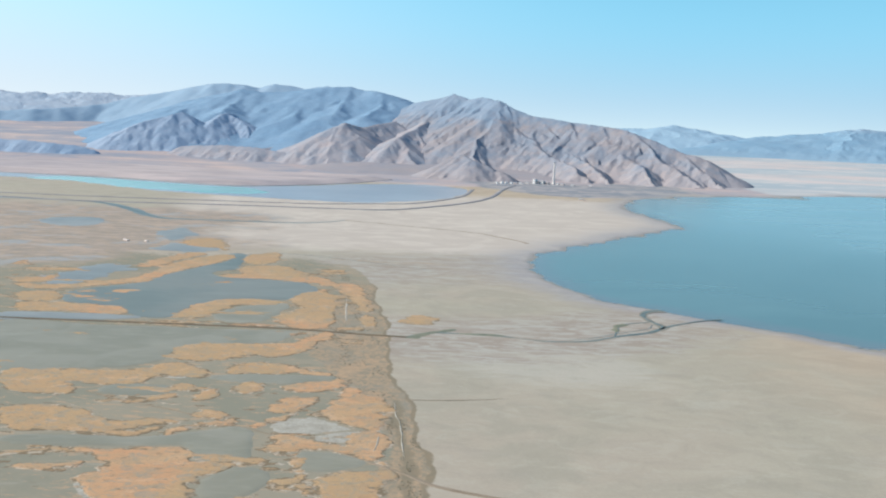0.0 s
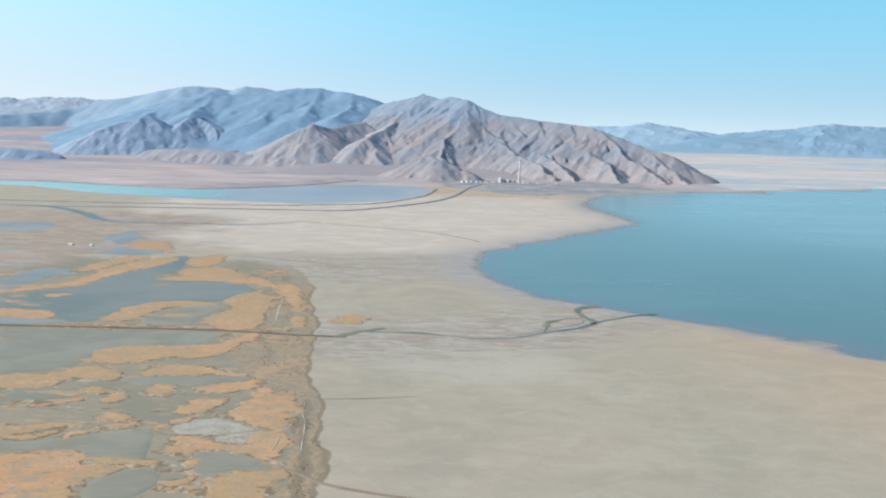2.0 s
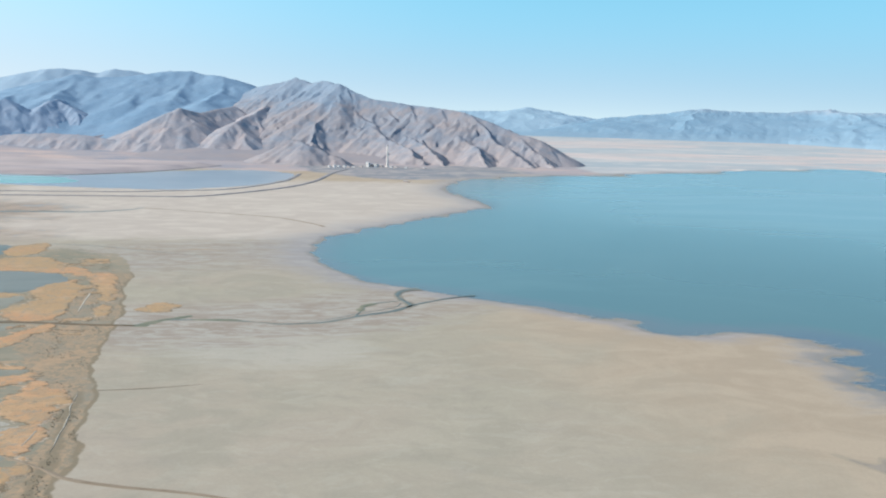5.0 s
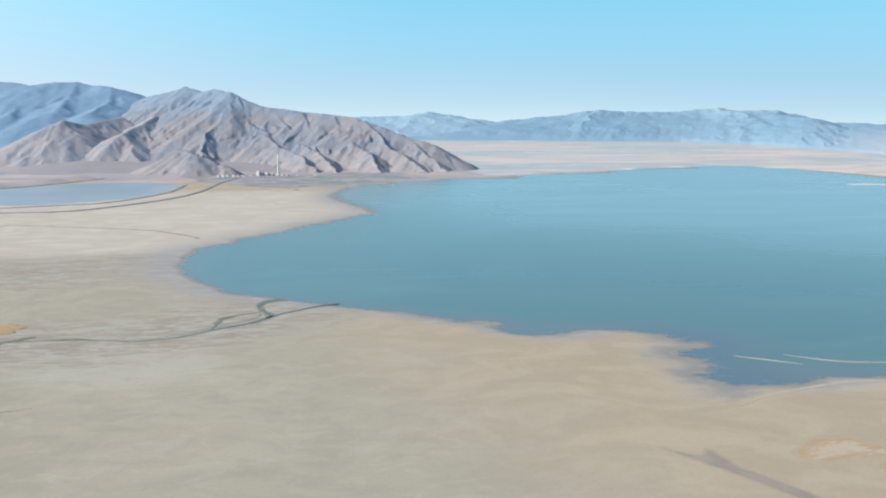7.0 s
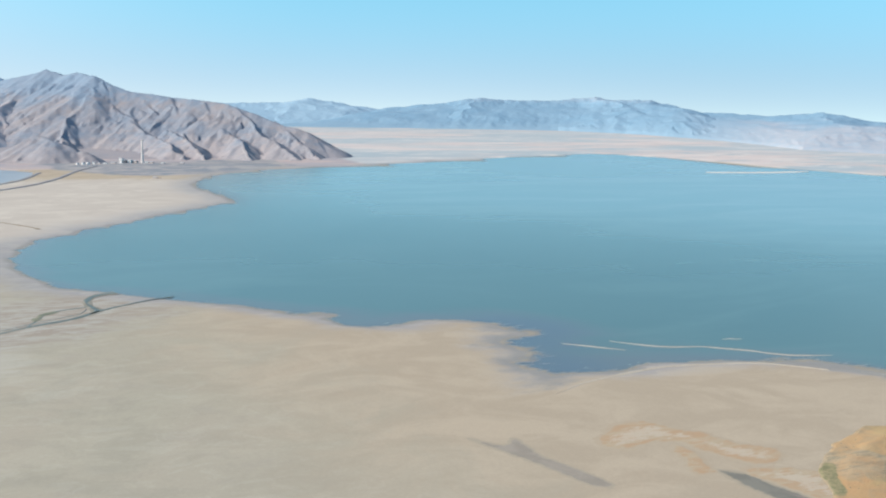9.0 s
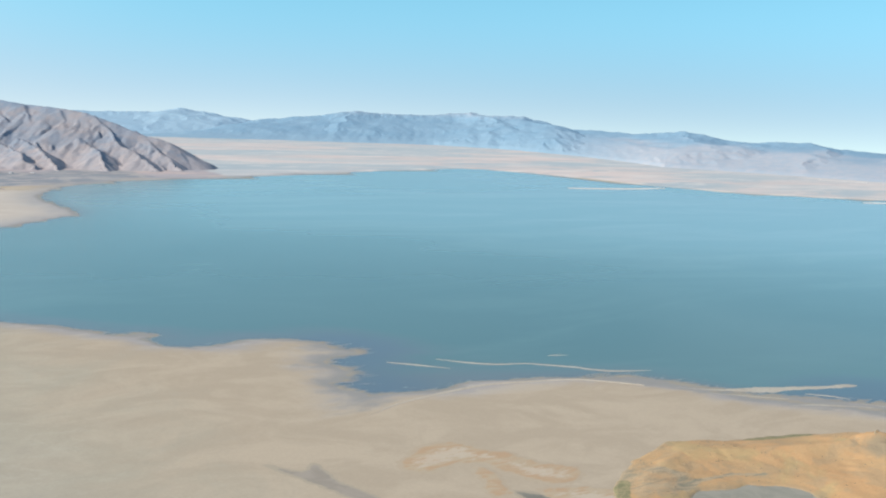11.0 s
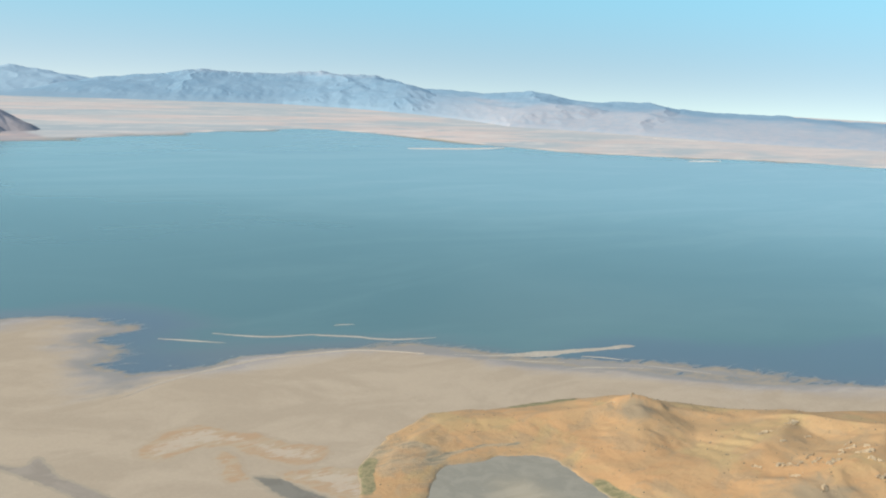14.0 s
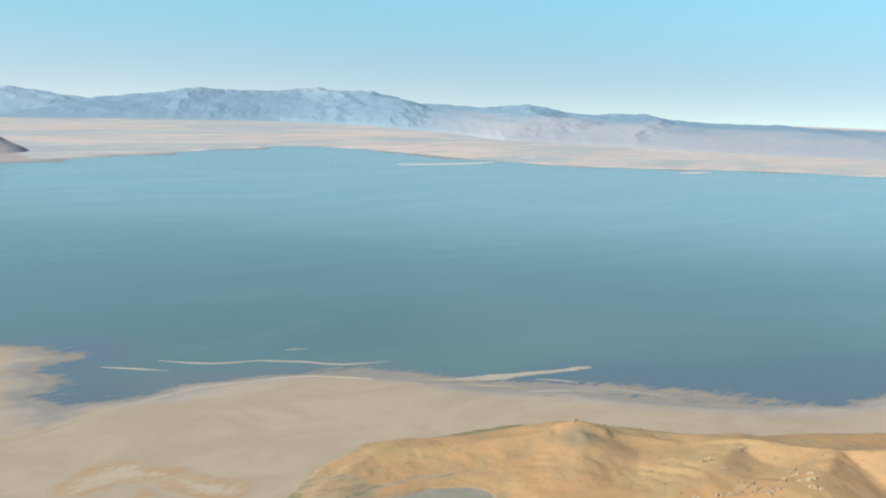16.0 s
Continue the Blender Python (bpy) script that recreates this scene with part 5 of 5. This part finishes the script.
for n, (pts, m, text) in enumerate((
    ([(257, 240), (267, 250), (279, 250), (285, 243), (292, 233), (297, 224), (305, 217), (298, 207), (289, 208), (284, 218), (280, 228), (273, 233), (262, 229), (256, 233)], ORANGE_CRUST, "orange-rimmed salt crust on the dry flats"),
    ([(275, 229), (279, 228), (278, 218), (275, 208), (270, 207), (272, 217)], ORANGE_CRUST, "thin orange salt streak on the flats"),
    ([(284, 206), (293, 206), (299, 202), (305, 198), (303, 188), (300, 174), (293, 172), (289, 186), (285, 196)], ORANGE_CRUST, "orange salt crust beside the hill's foot"),
)):
    tagged(bed("salt_crust", pts, 0.41 + 0.03 * (m is SALT), 0.02, m, 2.4, 7, 140 + n, 0.6, 0.03), text, "salt crust", "salt crusts", "structure")
tagged(bed("wet_patch", [(219, 253), (227, 243), (231, 247), (233, 247), (234, 234), (239, 222), (243, 208), (238, 209), (232, 224), (226, 238)], 0.40, 0.005, DAMP, 1.2, 7, 150, 0.7, 0.03), "dark damp patch on the pale lake bed", "mud patch", kind="structure")
tagged(bed("mud_channel", [(276, 209), (283, 204), (287, 191), (292, 179), (299, 168), (309, 155), (321, 139), (314, 133), (300, 148), (289, 162), (282, 175), (278, 190), (276, 202)], 0.395, 0.01, DARK_MUD, 1.2, 6, 151, 0.6, 0.03), "dark muddy channel curving past the hill", "mud channel", kind="structure")

tagged(ribbon("red_pool", [(284, 191, 0.4), (289, 181, 2.6), (295, 170, 3.6), (303, 158, 4.4), (314, 143, 5.0), (322, 132, 3.0)], 0.40, 0.03, RED_MUD, 0.6, 152, 0.8, 0.8), "reddish-brown brine pool along the muddy channel", "pool", kind="structure")

# ---- the island hill ----
HILL_RING = spline([(286, 168), (294, 182), (303, 197), (313, 208), (326, 216), (345, 225), (361, 220), (379, 216), (397, 213), (416, 201), (429, 188), (438, 176), (452, 167), (480, 152), (520, 120), (560, 60), (570, -60), (440, -100), (390, 0), (366, 90), (355, 130), (349, 147), (352, 162), (354, 174), (349, 181), (342, 185), (336, 184), (326, 187), (317, 181), (309, 172), (299, 163)], 6, True)
hx, hy = np.arange(275, 585, 0.9), np.arange(-110, 235, 0.9)
HX, HY = np.meshgrid(hx, hy)
inn = signed(HX, HY, HILL_RING) + 1.8 * fbm(HX, HY, 9, 4, 160)
HZ = np.zeros_like(HX)
for line, w in (
    ([(398, 188, 6.2), (412, 178, 3.8), (422, 166, 3.4), (430, 150, 8.0), (441, 127, 10.0), (462, 90, 20), (490, 30, 30), (500, -60, 34)], 11),
    ([(395, 190, 7.2), (399, 187.5, 8.0), (404, 183.5, 6.4)], 4.5),
    ([(398, 188, 6.2), (382, 194, 4.2), (362, 203, 2.6), (338, 210, 1.6), (318, 198, 1.2)], 10),
    ([(430, 150, 7.0), (414, 145, 7.0), (400, 140, 6.5), (386, 142, 4.5), (370, 148, 3.0)], 19),
    ([(441, 127, 10.0), (422, 118, 10.5), (404, 117, 10.0), (390, 118, 7.5)], 17),
    ([(398, 188, 6.2), (392, 176, 5.2), (380, 168, 3.6)], 15),
):
    p = spline(line, 5, False)
    d, s = to_lines(HX, HY, p)
    zz = np.interp(s, np.arange(len(p)), p[:, 2])
    HZ = np.maximum(HZ, zz * np.exp(-(d / (w + 0.5 * zz)) ** 1.5))
HZ = 0.40 + (0.3 + HZ) * smooth(0, 9, inn) + smooth(0, 1.6, inn) * 0.35
HZ = HZ + smooth(2, 14, inn) * (0.4 * fbm(HX, HY, 30, 5, 161) + 0.34 * fbm(HX, HY, 6, 5, 163, 0.65))
for k, size in enumerate((30, 14)):
    HZ = gullies(HZ, HX, HY, size, 0.018, 166 + k, smooth(2, 10, inn))
HZ = np.where(inn < 0, -0.6, HZ)
hill_keep = (inn[:-1, :-1] > -3) & (inn[1:, 1:] > -3)
HILL_MASKS = {
    "terrace": 0.55 * smooth(22, 8, np.hypot((HX - 314) * 0.8, HY - 200)) + 0.7 * smooth(1.6, 0.4, to_lines(HX, HY, np.array([(322, 190), (330, 193), (342, 193), (352, 189)]))[0]),
    "rim": smooth(2.2, 0.4, inn),
    "grey": 0.9 * np.exp(-((np.hypot(HX - 393, HY - 182)) / 9) ** 2) + 0.8 * np.exp(-((np.hypot(HX - 385, HY - 112)) / 16) ** 2) + 0.5 * smooth(7, 2, inn),
    "green": smooth(7, 3, inn) * np.maximum(np.maximum(smooth(16, 8, np.hypot(HX - 303, HY - 192)), 0.75 * smooth(10, 5, np.hypot((HX - 384) * 0.5, HY - 214))), 0.9 * smooth(26, 14, np.hypot(HX - 352, HY - 140))),
}
tagged(sheet("hill", HX, HY, HZ, HILL_GRASS, hill_keep, HILL_MASKS), "low hill of dry golden grass with rocky outcrops", "hill", kind="structure")


def hill_height(x, y):
    i, j = int(round((y - hy[0]) / 0.9)), int(round((x - hx[0]) / 0.9))
    return float(HZ[i, j])


def rock_mesh(seed):
    r = random.Random(seed)
    bm = bmesh.new()
    bmesh.ops.create_icosphere(bm, subdivisions=2, radius=1)
    for v in bm.verts:
        v.co *= 1 + 0.6 * noise.noise(v.co * 1.3 + Vector((seed, 0, 0))) + r.uniform(-0.08, 0.08)
    me = bpy.data.meshes.new("rock")
    bm.to_mesh(me)
    bm.free()
    me.materials.append(ROCK)
    return me


ROCKS = [rock_mesh(k) for k in range(5)]


def outcrop(x, y, size, seed):
    r = random.Random(seed)
    ob = tagged(new("rock_outcrop"), "jagged pale rock outcrop on dry grass", "rock", "rock outcrops")
    ob.location = (x, y, hill_height(x, y))
    lie = r.uniform(-50, 20)
    for k in range(r.randint(7, 11)):
        rock = new("rock", r.choice(ROCKS))
        rock.parent = ob
        u, v = r.uniform(-1.2, 1.2) * size, r.uniform(-0.45, 0.45) * size
        c, n = math.cos(radians(lie)), math.sin(radians(lie))
        px, py = u * c - v * n, u * n + v * c
        rock.matrix_basis = pose(px, py, hill_height(x + px, y + py) - ob.location[2] + 0.05 * size, r.uniform(-20, 20), r.uniform(-20, 20), lie + r.uniform(-30, 30)) @ Matrix.Diagonal((size * r.uniform(0.26, 0.55), size * r.uniform(0.11, 0.22), size * r.uniform(0.18, 0.42), 1))
    return ob


for n, (x, y, s) in enumerate(((398, 188, 0.8), (404, 184, 0.7), (392, 190, 0.6), (425, 147.5, 1.2), (422, 147, 1.0), (411, 147, 1.3), (409, 147, 0.9), (409, 140, 0.8), (421, 140, 0.8), (397, 156, 0.5), (422, 128, 1.0), (418, 122.5, 1.5), (413, 118, 1.6), (411, 114, 1.4), (415, 125, 1.1), (397, 131, 1.4), (399, 128, 1.1), (405, 129, 1.2), (402, 125, 1.3), (402, 120, 1.5), (409, 122, 1.0), (391, 135.5, 0.8), (391, 124, 1.0), (389, 114, 1.3), (384, 110, 1.2), (406, 109, 1.6), (349, 155, 0.8))):
    outcrop(x, y, 1.15 * s, 500 + n)
tagged(bed("mud_flat", [(302, 166), (312, 178), (326, 189), (341, 188), (354, 181), (356, 166), (355, 150), (360, 132), (370, 96), (350, 88), (335, 105), (312, 125), (300, 145), (296, 158)], 0.50, 0.01, BAY_MUD, 2, 10, 175, 1.0, 0.05), "dark grey mud flat in the hill's small bay", "mud flat", kind="structure")


def hill_scrub():
    """Small dark and pale tufts dotted over the hill."""
    r = random.Random(91)
    for name, mat, count, lo, hi in (("hill_scrub", BUSH, 420, 0.12, 0.32), ("loose_stones", ROCK, 320, 0.08, 0.2)):
        verts, faces, made = [], [], 0
        while made < count:
            x, y = r.uniform(300, 460), r.uniform(70, 222)
            i, j = int(round((y - hy[0]) / 0.9)), int(round((x - hx[0]) / 0.9))
            if inn[i, j] < 1.5 or noise.noise(Vector((x / 14, y / 14, 7.7 if mat is ROCK else 2.2))) < 0.02:
                continue
            made += 1
            size, n0, sides = r.uniform(lo, hi), len(verts), 5
            for k, (f, z) in enumerate(((1.0, -0.3), (0.85, 0.3), (0.4, 0.6))):
                for q in range(sides):
                    a = 2 * math.pi * q / sides + k * 0.5
                    g = size * f * r.uniform(0.7, 1.3)
                    verts.append((x + g * math.cos(a), y + g * math.sin(a), float(HZ[i, j]) + z * size))
            for k in (0, 1):
                faces += [(n0 + k * sides + q, n0 + k * sides + (q + 1) % sides, n0 + (k + 1) * sides + (q + 1) % sides, n0 + (k + 1) * sides + q) for q in range(sides)]
            faces.append(tuple(range(n0 + 2 * sides, n0 + 3 * sides)))
        tagged(mesh_ob(name, verts, faces, mat), "small dark bushes dotted over dry grass" if mat is BUSH else "small pale stones strewn over dry grass", "bushes" if mat is BUSH else "stones", "", "stuff")


hill_scrub()


# ---- the smelter ----
def turned(name, profile, material, sides=20, parent=None):
    verts, faces, n = [], [], len(profile)
    for r, z in profile:
        verts += [(r * math.cos(2 * math.pi * k / sides), r * math.sin(2 * math.pi * k / sides), z) for k in range(sides)]
    for i in range(n - 1):
        faces += [(i * sides + k, i * sides + (k + 1) % sides, (i + 1) * sides + (k + 1) % sides, (i + 1) * sides + k) for k in range(sides)]
    faces.append(tuple(range((n - 1) * sides, n * sides)))
    return mesh_ob(name, verts, faces, material, parent)


def box(name, x, y, z, w, d, h, material, parent, pitch=0.0):
    p = h + pitch
    verts = [(x - w / 2, y - d / 2, z), (x + w / 2, y - d / 2, z), (x + w / 2, y + d / 2, z), (x - w / 2, y + d / 2, z),
             (x - w / 2, y - d / 2, z + h), (x + w / 2, y - d / 2, z + h), (x + w / 2, y + d / 2, z + h), (x - w / 2, y + d / 2, z + h),
             (x - w / 2, y, z + p), (x + w / 2, y, z + p)]
    faces = [(0, 3, 2, 1), (0, 1, 5, 4), (2, 3, 7, 6), (1, 2, 6, 9, 5), (3, 0, 4, 8, 7), (4, 5, 9, 8), (6, 7, 8, 9)]
    return mesh_ob(name, verts, faces, material, parent, False)


stack = tagged(new("smokestack"), "very tall tapered pale concrete smokestack of a smelter", "smokestack")
stack.location = (180, 1576, 0)
turned("base", [(3.2, -0.5), (3.2, 2.0), (2.6, 2.6)], CONCRETE, parent=stack)
turned("shaft", [(2.1, 2.0), (1.75, 12), (1.4, 24), (1.2, 35.5)], CONCRETE, parent=stack)
turned("rim", [(1.2, 35.5), (1.4, 35.6), (1.4, 36.8), (1.0, 37.0)], ROOF, parent=stack)


def plant_building(x, y, w, d, h, material, label, pitch=0.6):
    ob = tagged(new("industrial_building"), label, "building", "smelter buildings")
    ob.matrix_basis = pose(x, y, 0.3, 0, 0, -34)
    h *= 0.8
    box("wall", 0, 0, 0, w, d, h, material, ob)
    box("roof", 0, 0, h + 0.01, w + 0.5, d + 0.5, 0.25, ROOF, ob, pitch)
    n = max(2, int(w / 3))
    for k in range(n):
        box("window", (k + 0.5) * w / n - w / 2, -d / 2 - 0.03, h * 0.5, w / n * 0.35, 0.1, h * 0.12, DARK_GLASS, ob)


DARK_GLASS = two_tone("dark_window", (0.08, 0.09, 0.10), (0.11, 0.12, 0.13), 5, 1, 0.3)
for row in ((148, 1572, 5, 6, 9.5, "w"), (154, 1574, 6, 8, 5.5, "r"), (161, 1572, 6, 7, 6.0, "w"), (169, 1570, 6, 6, 4, "r"), (186, 1566, 5, 4, 2.8, "w"), (193, 1562, 6, 4, 2.0, "r"), (210, 1556, 5, 3, 1.2, "w"), (108, 1552, 4, 3, 3.0, "w"), (115, 1556, 5, 4, 1.8, "r"), (124, 1560, 6, 3, 1.6, "w"), (136, 1566, 7, 3, 1.5, "r"), (157, 1582, 10, 7, 5.5, "r"), (240, 1560, 6, 3, 1.1, "r")):
    white = row[5] == "w"
    plant_building(*row[:5], WHITE_CLAD if white else RUST_CLAD, "white clad smelter building with a low roof" if white else "rust-brown smelter hall with a low roof")
for x, y, r, h in ((92, 1542, 2.6, 3.4), (99, 1545, 2.4, 3.0), (84, 1540, 2.2, 2.6)):
    tank = tagged(new("storage_tank"), "round white storage tank at the smelter", "tank", "storage tanks")
    tank.location = (x, y, 0.3)
    turned("shell", [(r, -0.3), (r, h)], WHITE_CLAD, parent=tank)
    turned("lid", [(r + 0.1, h), (r + 0.1, h + 0.1), (r * 0.5, h + 0.5), (0.2, h + 0.7)], ROOF, parent=tank)

for x, y, w, d, turn in ((-240, 708, 6, 1.8, -42), (-224, 706, 3.4, 1.5, -48)):
    ob = tagged(new("farm_shed"), "long low pale-roofed shed in the wet meadow", "shed", "meadow sheds")
    ob.matrix_basis = pose(x, y, 0.38, 0, 0, turn)
    box("wall", 0, 0, 0, w, d, 0.6, RUST_CLAD, ob)
    box("roof", 0, 0, 0.61, w + 0.3, d + 0.3, 0.1, CONCRETE, ob, 0.3)
pump = tagged(new("pump_house"), "small pale pump house on the salt promontory", "building")
pump.matrix_basis = pose(182, 1259, 0.38, 0, 0, -20)
box("wall", 0, 0, 0, 6, 3, 1.6, RUST_CLAD, pump)
box("roof", 0, 0, 1.61, 6.5, 3.5, 0.15, ROOF, pump, 0.6)
box("annex", 5.2, 0, 0, 4, 2.4, 1.1, RUST_CLAD, pump)
tagged(ribbon("salt_heap", [(1800, 1450, 3), (1820, 1400, 11), (1840, 1360, 3)], 0.3, 0.9, SALT_BAR, 1.5, 160, 5, 0.8), "long white salt heap on the far shore", "salt heap", kind="structure")
